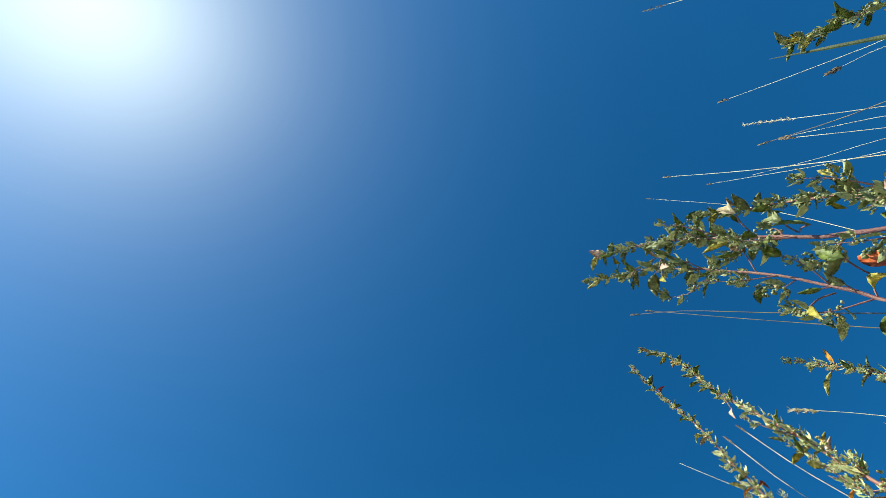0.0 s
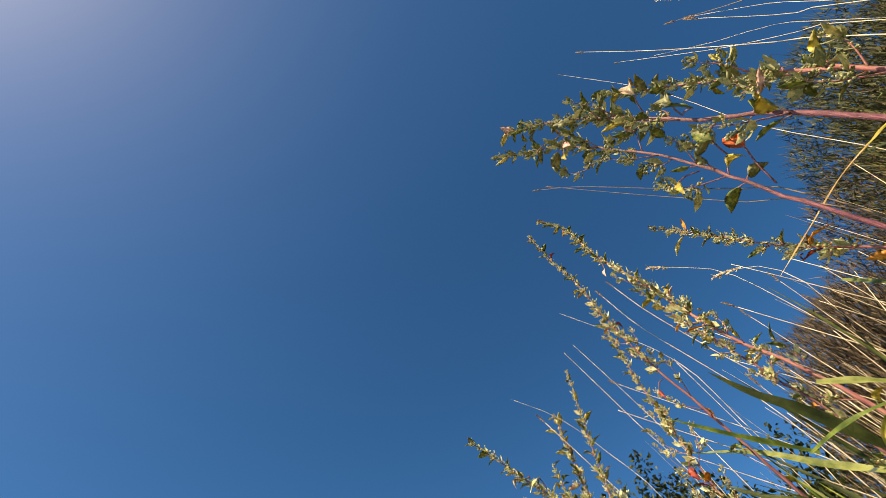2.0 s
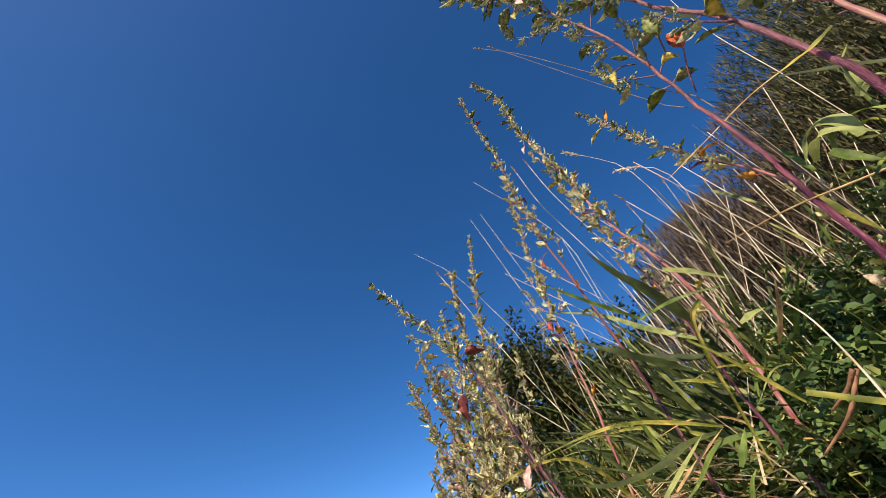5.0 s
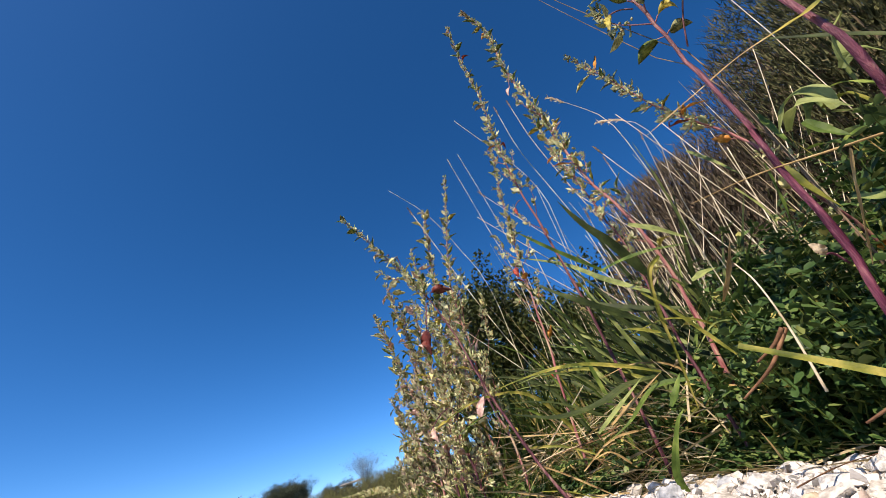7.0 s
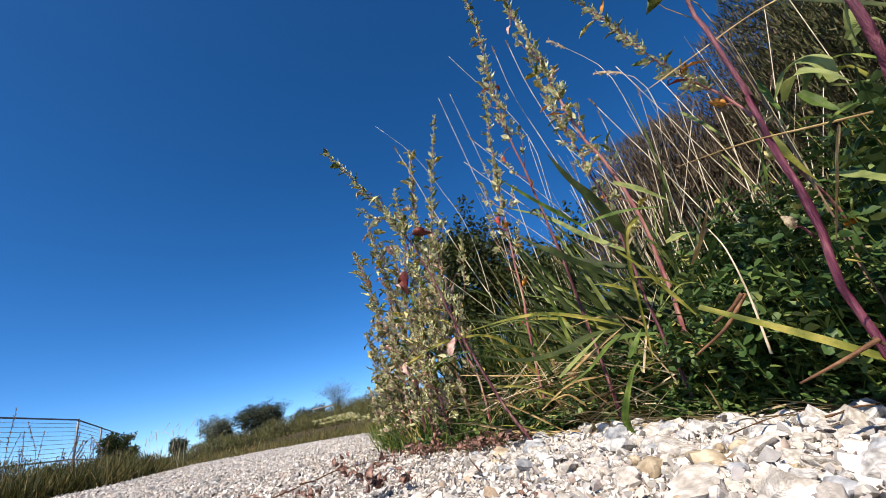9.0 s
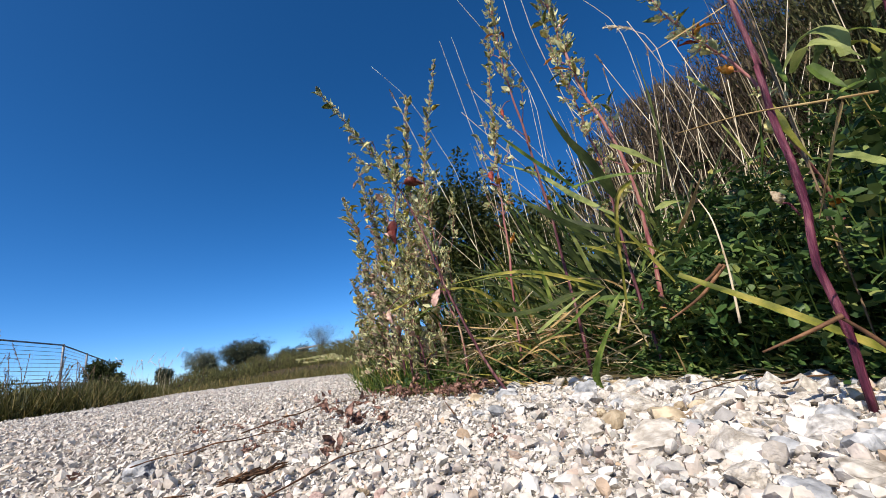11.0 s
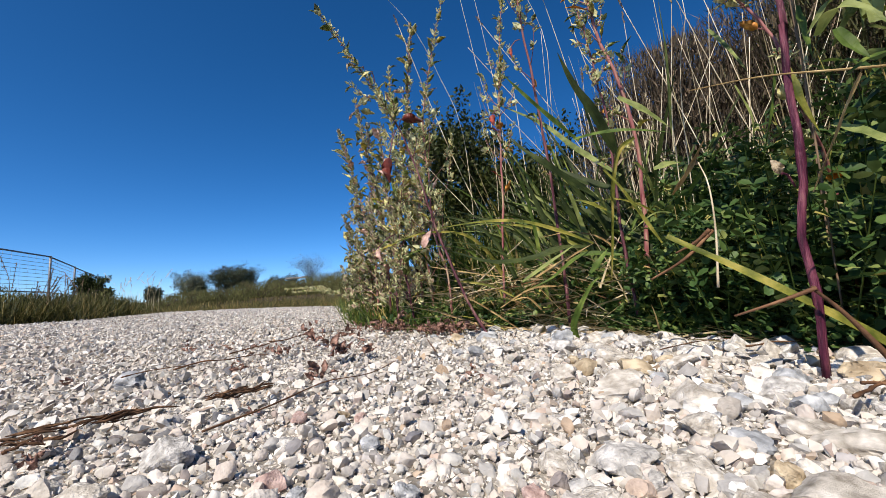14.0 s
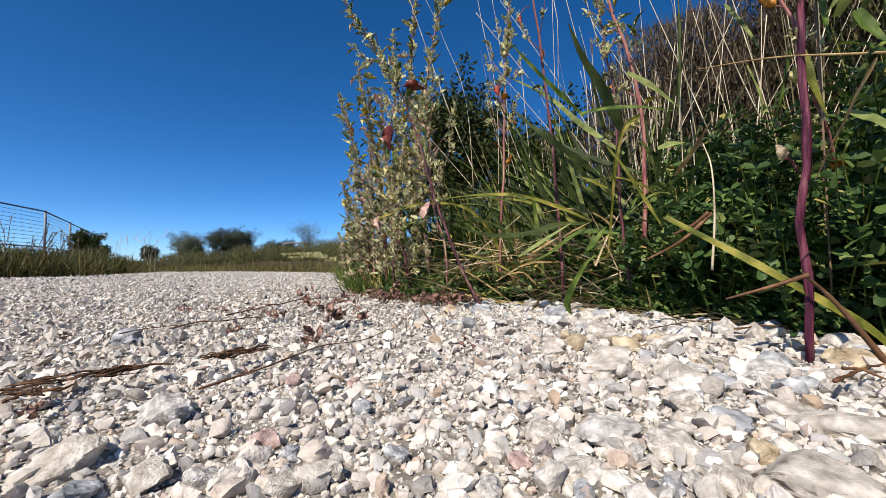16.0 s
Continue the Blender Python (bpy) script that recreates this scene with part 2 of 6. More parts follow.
M_CLOVER_OB = material("clover_sprig_leaf", [(0.0, (0.040, 0.086, 0.028)), (0.6, (0.076, 0.145, 0.044)), (1.0, (0.13, 0.20, 0.065))], "object", 4, rough=0.4,
                       translucent=0.2, spread=0.25, bump=0.2, bump_scale=12, coat_spec=0.25, warm=0.35)
M_BROOM_BROWN = material("brown_broom_twigs", [(0.0, (0.032, 0.024, 0.016)), (0.5, (0.10, 0.072, 0.046)), (0.85, (0.21, 0.155, 0.105)), (1.0, (0.10, 0.09, 0.038))],
                         "island", 30, rough=0.8, spread=0.25)
M_BROOM_GREEN = material("olive_broom_twigs", [(0.0, (0.030, 0.034, 0.012)), (0.45, (0.070, 0.076, 0.026)), (0.8, (0.15, 0.145, 0.055)), (1.0, (0.13, 0.09, 0.05))],
                         "island", 30, rough=0.75, spread=0.25)
M_SCRUB = material("olive_scrub_twigs", [(0.0, (0.050, 0.052, 0.018)), (0.45, (0.115, 0.122, 0.040)), (0.8, (0.22, 0.215, 0.078)), (1.0, (0.14, 0.095, 0.05))],
                   "island", 30, rough=0.8, spread=0.25)
M_SHRUB = material("dark_shrub_leaf", [(0.0, (0.018, 0.030, 0.010)), (0.6, (0.040, 0.060, 0.018)), (1.0, (0.085, 0.10, 0.032))], "island", 60, rough=0.45,
                   translucent=0.15, spread=0.2, warm=0.8)
M_TREELEAF = material("far_tree_leaf", [(0.0, (0.030, 0.040, 0.022)), (0.6, (0.060, 0.075, 0.040)), (1.0, (0.13, 0.14, 0.085))], "island", 8, rough=0.6,
                      translucent=0.15, spread=0.2, warm=0.0)
M_PALETREE = material("silvery_tree_leaf", [(0.0, (0.10, 0.115, 0.075)), (0.6, (0.17, 0.19, 0.125)), (1.0, (0.28, 0.29, 0.21))], "island", 8, rough=0.6,
                      translucent=0.2, spread=0.2, warm=0.0)
M_BARK = material("bark", [(0.3, (0.05, 0.036, 0.026)), (0.6, (0.13, 0.10, 0.075))], scale=40, stretch=(3, 3, 0.6), rough=0.9, bump=0.8, bump_scale=120)
M_STEEL = material("galvanised_steel", [(0.3, (0.16, 0.165, 0.17)), (0.7, (0.28, 0.285, 0.29))], scale=12, rough=0.5, metal=0.4, spread=0.2)
M_CONCRETE = material("concrete", [(0.3, (0.3, 0.29, 0.27)), (0.7, (0.42, 0.41, 0.39))], scale=20, rough=0.9, bump=0.5, bump_scale=80)
M_CHALK = material("bare_chalk_bank", [(0.3, (0.34, 0.31, 0.27)), (0.7, (0.52, 0.49, 0.43))], scale=3, rough=0.95, spread=0.15)


# ---- shape tools ----
RNG = np.random.default_rng(7)


def np_mesh(name, V, F, mat, smooth=True, crease=0):
    """A mesh from arrays: faces all of one corner count, or a list of such arrays."""
    me = bpy.data.meshes.new(name)
    groups = [f for f in (F if isinstance(F, list) else [F]) if len(f)]
    V = np.asarray(V, float).reshape(-1, 3)
    loops = np.concatenate([np.asarray(f, np.int64).ravel() for f in groups])
    sizes = np.concatenate([np.full(len(f), np.asarray(f).shape[1]) for f in groups])
    me.vertices.add(len(V))
    me.vertices.foreach_set("co", V.ravel())
    me.loops.add(len(loops))
    me.loops.foreach_set("vertex_index", loops)
    me.polygons.add(len(sizes))
    me.polygons.foreach_set("loop_start", np.concatenate([[0], np.cumsum(sizes)[:-1]]))
    me.polygons.foreach_set("use_smooth", np.full(len(sizes), smooth))
    me.update(calc_edges=True)
    if crease:
        me.set_sharp_from_angle(angle=radians(crease))
    me.materials.append(mat)
    return me


def part_of(thing, name, me, m=None, label=""):
    ob = new(name, me)
    ob.parent = thing
    if m is not None:
        ob.matrix_basis = m
    return tagged(ob, label)


def thing_at(name, place, label, category, group="", kind=""):
    ob = new(name)
    ob.empty_display_size = 0.02
    ob.location = place
    return tagged(ob, label, category, group, kind)


def glide(pts, n):
    """n points on a smooth line through pts."""
    P = np.asarray(pts, float)
    if len(P) == 2:
        return P[0] + (P[1] - P[0]) * np.linspace(0, 1, n)[:, None]
    d = np.concatenate([[0], np.cumsum(np.linalg.norm(np.diff(P, axis=0), axis=1))])
    Q = np.vstack([2 * P[0] - P[1], P, 2 * P[-1] - P[-2]])
    out = []
    for s in np.linspace(0, d[-1], n):
        i = min(int(np.searchsorted(d, s, side="right")) - 1, len(P) - 2)
        u = (s - d[i]) / max(d[i + 1] - d[i], 1e-9)
        a, b, c, e = Q[i:i + 4]
        out.append(0.5 * (2 * b + (c - a) * u + (2 * a - 5 * b + 4 * c - e) * u * u + (3 * b - a - 3 * c + e) * u ** 3))
    return np.array(out)


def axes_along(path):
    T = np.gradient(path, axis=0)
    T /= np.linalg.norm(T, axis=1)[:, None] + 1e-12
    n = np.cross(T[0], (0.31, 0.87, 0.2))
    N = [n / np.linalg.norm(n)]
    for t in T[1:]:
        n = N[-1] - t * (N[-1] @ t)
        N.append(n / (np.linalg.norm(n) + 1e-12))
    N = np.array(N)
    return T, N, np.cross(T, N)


def tube(path, rad, sides=7, ridges=0.0):
    """Vertices and faces of a closed tube along a path."""
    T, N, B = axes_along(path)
    a = np.linspace(0, 2 * np.pi, sides, endpoint=False)
    r = np.asarray(rad)[:, None] * (1 + ridges * np.cos(a * (sides // 2))[None])
    V = path[:, None] + r[..., None] * (np.cos(a)[None, :, None] * N[:, None] + np.sin(a)[None, :, None] * B[:, None])
    k = len(path)
    i, j = np.meshgrid(np.arange(k - 1), np.arange(sides), indexing="ij")
    jn = (j + 1) % sides
    F = np.stack([i * sides + j, i * sides + jn, (i + 1) * sides + jn, (i + 1) * sides + j], -1).reshape(-1, 4)
    caps = np.array([list(range(sides))[::-1], [(k - 1) * sides + q for q in range(sides)]])
    return V.reshape(-1, 3), [F, caps]


def blade(path, width, roll=0.0, fold=0.25, thick=0.0004, taper=1.0, up=(0, 0, 1)):
    """A grass blade with a folded midrib and a thin closed body along a path. width: the widest part."""
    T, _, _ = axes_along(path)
    k = len(path)
    side = np.cross(T, up)
    side /= np.linalg.norm(side, axis=1)[:, None] + 1e-9
    nor = np.cross(side, T)
    c, s = math.cos(roll), math.sin(roll)
    side, nor = c * side + s * nor, c * nor - s * side
    u = np.linspace(0, 1, k)
    w = width / 2 * np.minimum(1, 0.45 + 2.2 * u) * (1 - u ** 2.2 * taper) + 0.00015
    mid = path - nor * (w * fold)[:, None]
    wave = np.sin(u * 17 + path[0][0] * 90)[:, None] * nor * (w * 0.10)[:, None]
    V = np.stack([path - side * w[:, None] + wave, mid, path + side * w[:, None] - wave], 1).reshape(-1, 3)
    F = [(i * 3 + a, i * 3 + a + 1, i * 3 + a + 4, i * 3 + a + 3) for i in range(k - 1) for a in (0, 1)]
    return V, np.array(F)


def ribbons(root, heading, lean, bend, length, width, K=5, power=1.6, stand=0.0):
    """Many thin blades at once, each its own island. Angles in radians; lean from upright, bend added along the length."""
    n = len(root)
    u = np.linspace(0, 1, K + 1)
    ang = lean[:, None] + bend[:, None] * (u[:-1] + 0.5 / K)[None]
    step = (length / K)[:, None]
    hx, hy = np.cos(heading)[:, None], np.sin(heading)[:, None]
    d = np.stack([np.sin(ang) * hx * step, np.sin(ang) * hy * step, np.cos(ang) * step], -1)
    path = np.concatenate([np.zeros((n, 1, 3)), np.cumsum(d, 1)], 1) + root[:, None]
    tw = RNG.uniform(-1.2, 1.2, n)
    side = np.stack([-np.sin(heading + tw), np.cos(heading + tw), 0 * tw], -1)[:, None]
    if stand > 0:
        up = RNG.uniform(0.3, 1.0, n)[:, None, None] * stand
        side = side * np.sqrt(1 - up ** 2) + np.array([0, 0, 1.0]) * up
    w = (width[:, None] / 2 * (1 - u[None] ** power) + 0.0002)[..., None]
    V = np.stack([path - side * w, path + side * w], 2)
    base = (np.arange(n) * (K + 1) * 2)[:, None, None]
    i = np.arange(K)[None, :, None] * 2
    F = base + i + np.array([0, 1, 3, 2])[None, None]
    return V.reshape(-1, 3), F.reshape(-1, 4)


def turns(ahead, normal):
    """Rotation matrices whose x lies along ahead and z near normal."""
    x = ahead / (np.linalg.norm(ahead, axis=-1, keepdims=True) + 1e-12)
    y = np.cross(normal, x)
    y /= np.linalg.norm(y, axis=-1, keepdims=True) + 1e-12
    return np.stack([x, y, np.cross(x, y)], -1)


def scatter(TV, TF, place, R, size):
    """Copies of one small shape, joined."""
    V = np.einsum("nij,vj->nvi", R, TV) * np.asarray(size).reshape(-1, 1, 1) + place[:, None]
    F = TF[None] + (np.arange(len(place)) * len(TV))[:, None, None]
    return V.reshape(-1, 3), F.reshape(-1, TF.shape[1])


def unit(n):
    v = RNG.normal(size=(n, 3))
    return v / np.linalg.norm(v, axis=1)[:, None]


def leaf_shape(kind):
    """A leaf of length 1 along x from its stalk, with thickness, fold and curl."""
    k = 7
    u = np.linspace(0, 1, k)
    prof = {"ovate": 0.52 * np.sin(np.pi * u ** 0.75) ** 0.9, "narrow": 0.26 * np.sin(np.pi * u ** 0.8), "curled": 0.46 * np.sin(np.pi * u ** 0.85),
            "toothed": 0.50 * np.sin(np.pi * u ** 0.7) * np.array([1, 1.1, 0.9, 1.12, 0.85, 1.1, 1])}[kind] / 2 + 0.012
    curl = {"ovate": 0.5, "narrow": 0.35, "curled": 2.1, "toothed": -0.5}[kind]
    fold = {"ovate": 0.35, "narrow": 0.5, "curled": 0.9, "toothed": 0.25}[kind]
    ang = curl * (u - 0.2)
    x = np.concatenate([[0], np.cumsum(np.cos(ang[:-1]) / (k - 1))])
    z = np.concatenate([[0], np.cumsum(-np.sin(ang[:-1]) / (k - 1))])
    rows = []
    for a, yy in ((1, 1.0), (0.45, 0.5), (0, 0), (0.45, -0.5), (1, -1.0)):
        wave = 0.03 * np.sin(u * 9 + yy * 2)
        rows.append(np.stack([x, yy * prof, z + fold * prof * a + wave * abs(yy)], -1))
    top = np.stack(rows, 1)
    under = top[:, 2] - np.array([0, 0, 0.022])
    V = np.concatenate([top, under[:, None]], 1)
    F = []
    for i in range(k - 1):
        for a, b in ((0, 1), (1, 2), (2, 3), (3, 4), (4, 5), (5, 0)):
            F.append((i * 6 + a, i * 6 + b, i * 6 + 6 + b, i * 6 + 6 + a))
    return V.reshape(-1, 3), np.array(F)


LEAF_MESH = {}


def leaf_mesh(kind, colour):
    if (kind, colour) not in LEAF_MESH:
        LEAF_MESH[kind, colour] = np_mesh("leaf", *leaf_shape(kind), LEAF[colour])
    return LEAF_MESH[kind, colour]


def place_matrix(place, ahead, normal, size):
    R = turns(np.asarray(ahead, float)[None], np.asarray(normal, float)[None])[0]
    return Matrix.Translation(Vector(place)) @ Matrix(R.tolist()).to_4x4() @ Matrix.Diagonal((size, size, size, 1))


def small_leaf(width):
    """A pointed leaf of few faces, 1 long along x."""
    V = np.array([(0, 0, 0), (0.35, width / 2, 0.08), (0.4, 0, 0), (0.35, -width / 2, 0.08), (0.72, width * 0.33, 0.05), (0.75, 0, -0.02), (0.72, -width * 0.33, 0.05), (1, 0, -0.08)])
    F = np.array([(0, 2, 1), (0, 3, 2), (1, 2, 4), (2, 5, 4), (2, 3, 6), (2, 6, 5), (4, 5, 7), (5, 6, 7)])
    return V, F


def cluster_mesh(seed, lobes=6, mat=None, leafy_share=1.0):
    """A bunch of small round seeds in knobbly lobes, 1 long along x, with a few pointed leaves that rise along it."""
    rg = np.random.default_rng(seed)
    OV = np.array([(1, 0, 0), (-1, 0, 0), (0, 1, 0), (0, -1, 0), (0, 0, 1), (0, 0, -1)], float)
    OF = np.array([(0, 2, 4), (2, 1, 4), (1, 3, 4), (3, 0, 4), (2, 0, 5), (1, 2, 5), (3, 1, 5), (0, 3, 5)])
    P = []
    for k in range(lobes):
        u, a = (k + rg.uniform(0.1, 0.9)) / lobes, k * 2.4 + rg.uniform(-0.4, 0.4)
        rad = 0.17 * math.sqrt(max(0.15, 1 - (u * 1.5 - 0.55) ** 2))
        mid = np.array([u * 0.95, rad * math.cos(a), rad * math.sin(a)])
        P.append(mid + rg.normal(size=(5, 3)) * 0.062)
    P = np.vstack(P)
    n = len(P)
    V, F = scatter(OV, OF, P, turns(rg.normal(size=(n, 3)), rg.normal(size=(n, 3))), rg.uniform(0.058, 0.088, n))
    b = max(1, int(round(5 * leafy_share)))
    ub, ab = rg.uniform(-0.05, 0.55, b), rg.uniform(0, 6.283, b)
    out = np.stack([rg.uniform(0.8, 1.8, b), np.cos(ab), np.sin(ab)], -1)
    LV, LF = small_leaf(0.44)
    V2, F2 = scatter(LV, LF, np.stack([ub, 0.10 * np.cos(ab), 0.10 * np.sin(ab)], -1),
                     turns(out, np.stack([-np.ones(b), 0.9 * np.cos(ab), 0.9 * np.sin(ab)], -1) + rg.normal(size=(b, 3)) * 0.2), rg.uniform(0.45, 0.95, b))
    return np_mesh("seed_head", np.vstack([V, V2]), [F, F2 + len(V)], mat or M_FLOWER)


CLUSTERS = [cluster_mesh(s) for s in (1, 2, 3, 4)]
PALE_CLUSTERS = [cluster_mesh(s, 6, M_FLOWER_PALE, 0.8) for s in (9, 10, 11, 12)]
DRY_CLUSTERS = [cluster_mesh(s, 2, M_FLOWER_DRY, 1.8) for s in (5, 6, 7, 8)]


def spike(thing, base, path, size, step, rg, leaves=True, spread=0.5, shapes=None):
    """Seed clusters packed round the end of a stem."""
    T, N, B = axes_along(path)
    d = np.concatenate([[0], np.cumsum(np.linalg.norm(np.diff(path, axis=0), axis=1))])
    s, turn = 0.0, rg.uniform(0, 6)
    while s < d[-1]:
        i = min(int(np.searchsorted(d, s)), len(path) - 1)
        left = 1 - s / d[-1]
        turn += 2.4
        out = N[i] * math.cos(turn) + B[i] * math.sin(turn)
        ahead = T[i] * (0.8 + 0.5 * (1 - left)) + out * spread * (0.4 + 0.9 * left)
        part_of(thing, "seed_head", (shapes or CLUSTERS)[int(rg.integers(4))],
                place_matrix(path[i] - base, ahead, out, size * (0.55 + 0.55 * left) * rg.uniform(0.75, 1.2)))["kind"] = "stuff"
        if leaves and rg.random() < 0.55:
            colour = rg.choice(["green", "grey", "yellow", "sage", "pink", "dry"], p=[0.36, 0.20, 0.12, 0.22, 0.05, 0.05])
            part_of(thing, "leaf", leaf_mesh(rg.choice(["narrow", "ovate", "narrow"]), colour),
                    place_matrix(path[i] - base, T[i] * rg.uniform(0.3, 1.1) + out + rg.normal(size=3) * 0.2, T[i] - out * 0.6 + rg.normal(size=3) * 0.3, size * rg.uniform(0.8, 1.3)))
        s += step * rg.uniform(0.75, 1.25) * (0.6 + 0.5 * left)


def weed(pts, radius, label, head=0.4, size=0.022, step=0.011, branches=6, branch_len=0.07, leaves=10, leaf_size=0.035, seed=1, mat=None,
         colours=("green", "green", "grey", "yellow", "orange", "red"), branch_from=0.25, shapes=None, group="goosefoot weeds on the verge"):
    """A goosefoot weed: ridged stem, side sprigs, seed clusters and single leaves."""
    rg = np.random.default_rng(seed)
    path = glide(pts, 44)
    kink = np.zeros((44, 3))
    for i in range(3, 42, 5):
        kink[i:i + 3] += rg.normal(size=3) * radius * np.array([[0.15], [0.32], [0.12]])
    path[1:-1] += kink[1:-1] + rg.normal(size=(42, 3)) * radius * 0.12
    base = path[0].copy()
    ob = thing_at("goosefoot_weed", base, label, "weed", group)
    u = np.linspace(0, 1, len(path))
    rad = radius * (1 - 0.82 * u ** 1.1) * (1 + 0.20 * ((np.arange(44) % 5) == 3)) * (1 + 0.07 * np.sin(u * 13 + seed))
    part_of(ob, "stem", np_mesh("stem", *tube(path - base, rad, 10, 0.07), mat or M_STEM))
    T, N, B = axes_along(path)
    k0 = int(len(path) * (1 - head))
    spike(ob, base, path[k0:], size, step, rg, shapes=shapes)
    for b in range(branches):
        i = int(len(path) * (branch_from + (0.95 - head * 0.6 - branch_from) * (b + rg.uniform(0.1, 0.9)) / branches))
        i = min(max(i, 1), len(path) - 3)
        a = b * 2.4 + rg.uniform(-0.5, 0.5)
        out = N[i] * math.cos(a) + B[i] * math.sin(a)
        L = branch_len * rg.uniform(0.6, 1.3)
        bp = glide([path[i], path[i] + T[i] * L * 0.45 + out * L * 0.35, path[i] + T[i] * L * 0.95 + out * L * 0.5], 9)
        part_of(ob, "branch", np_mesh("branch", *tube(bp - base, np.linspace(radius * 0.32, radius * 0.1, 9), 5), mat or M_STEM))
        spike(ob, base, bp[3:], size * 0.85, step * 1.15, rg, leaves=rg.random() < 0.6, shapes=shapes)
    for q in range(leaves):
        i = int(rg.uniform(max(0.12, branch_from * (0.6 if shapes else 1.0)), 0.97) * (len(path) - 1))
        a = rg.uniform(0, 6.283)
        out = N[i] * math.cos(a) + B[i] * math.sin(a)
        L = leaf_size * rg.uniform(0.4, 0.9)
        root = path[i] + out * rad[i]
        stalk = glide([root, root + out * L * 0.12 + T[i] * L * 0.12, root + out * L * 0.24 + T[i] * L * 0.22], 5)
        part_of(ob, "leaf_stalk", np_mesh("leaf_stalk", *tube(stalk - base, np.full(5, 0.0007), 4), M_STEM_PINK))
        part_of(ob, "leaf", leaf_mesh(rg.choice(["ovate", "curled", "toothed", "narrow"]), rg.choice(colours)),
                place_matrix(stalk[-1] - base, out * 0.8 + T[i] * rg.uniform(-0.3, 1.3), T[i] - out * 0.4 + rg.normal(size=3) * 0.3, L))
    return ob


def one_leaf(ob, place, ahead, normal, size, kind, colour, stalk_from, label):
    """A leaf that stands out on its weed, on a thin stalk."""
    base = np.array(ob.location)
    st = glide([np.array(stalk_from), (np.array(stalk_from) + np.array(place)) / 2 + np.array((0, 0, 0.004)), np.array(place)], 6)
    part_of(ob, "leaf_stalk", np_mesh("leaf_stalk", *tube(st - base, np.full(6, 0.0008), 5), M_STEM))
    part_of(ob, "leaf", leaf_mesh(kind, colour), place_matrix(np.array(place) - base, ahead, normal, size), label)


TUFTS = {}
TUFT_LABELS = ["coarse green grass tuft behind the leaning weed", "coarse green grass tuft with arching blades", "coarse grass tuft with broad dark blades",
               "coarse grass tuft among pink-stemmed weeds", "grass tuft with yellowing blades over the clover", "grass tuft with pale broad leaves beside purple stem"]


def grass_blade(pts, width, mat, label, roll=0.0, taper=1.0, fold=0.3, up=(-0.35, -0.75, 0.55), n=26):
    path = glide(pts, n)
    width *= 0.72
    az = math.degrees(math.atan2(path[0][0], path[0][1]))
    k = int(np.searchsorted([14, 19, 24, 30, 40], az))
    if k not in TUFTS:
        TUFTS[k] = thing_at("grass_tuft", (path[0][0], path[0][1], -0.012), TUFT_LABELS[k], "grass tuft", "coarse grass tufts on the verge")
    base = np.array(TUFTS[k].location)
    return part_of(TUFTS[k], "blade", np_mesh("blade", *blade(path - base, width, roll, fold, taper=taper, up=up), mat, False), label=label)


def grass_stalk(pts, radius, label, head=0.0, head_width=0.004, mat=None, seed=3, plume=False):
    """A dry stalk, with a seed head at its end where head is its length."""
    rg = np.random.default_rng(seed)
    path = glide(pts, 18)
    ob = thing_at("grass_stalk", path[0], label, "grass stalk", "dry grass stalks on the verge")
    part_of(ob, "stem", np_mesh("stem", *tube(path - path[0], radius * np.linspace(1, 0.45, 18), 5), mat or M_STRAW))
    if head > 0:
        T = path[-1] - path[-2]
        T /= np.linalg.norm(T)
        if plume:
            n = 80
            u = rg.uniform(0, 1, n)
            P = path[-1] - T * head * (1 - u)[:, None] * 0.9
            d = T[None] + rg.normal(size=(n, 3)) * 0.45
            LV, LF = small_leaf(0.25)
            V, F = scatter(LV, LF, P - path[0], turns(d, rg.normal(size=(n, 3))), rg.uniform(0.004, 0.011, n) * min(1.5, max(1.0, radius / 0.0012)))
        else:
            n = 60
            u = rg.uniform(0, 1, n)
            off = rg.normal(size=(n, 3)) * head_width * 0.32 * np.sin(np.pi * np.clip(u, 0.08, 0.95))[:, None]
            P = path[-1] + T * head * (u - 0.05)[:, None] + off
            LV, LF = small_leaf(0.3)
            V, F = scatter(LV, LF, P - path[0], turns(T[None] + rg.normal(size=(n, 3)) * 0.25, rg.normal(size=(n, 3))), np.full(n, max(head_width * 1.6, 0.005)))
        part_of(ob, "seed_head", np_mesh("seed_head", V, F, M_STRAW_DARK if not plume else mat or M_STRAW))
    return ob


def stuff(name, V, F, mat, label, category, smooth=True):
    return tagged(new(name, np_mesh(name, V, F, mat, smooth)), label, category, kind="stuff")


# ---- ground ----
EDGE = [(1.1, -6), (0.62, -0.6), (0.42, 0.0), (0.36, 0.22), (0.335, 0.34), (0.325, 0.42), (0.30, 0.50), (0.25, 0.565), (0.215, 0.63), (0.16, 0.69), (0.07, 0.70), (-0.02, 0.75), (-0.10, 0.83),
        (-0.20, 0.97), (-0.33, 1.38), (-0.50, 1.95), (-0.72, 2.8), (-0.95, 3.6), (-1.5, 4.1), (-2.2, 4.3), (-2.75, 4.1), (-2.42, 3.1), (-2.15, 2.45), (-2.3, 2.1),
        (-3.4, 1.0), (-5.5, -6)]
POLY = np.array(EDGE, float)


def inside(xy, poly=POLY):
    x, y = xy[:, 0], xy[:, 1]
    res = np.zeros(len(xy), bool)
    for (x0, y0), (x1, y1) in zip(poly, np.roll(poly, -1, 0)):
        cross = (y0 > y) != (y1 > y)
        res ^= cross & (x < (x1 - x0) * (y - y0) / (y1 - y0 + 1e-12) + x0)
    return res


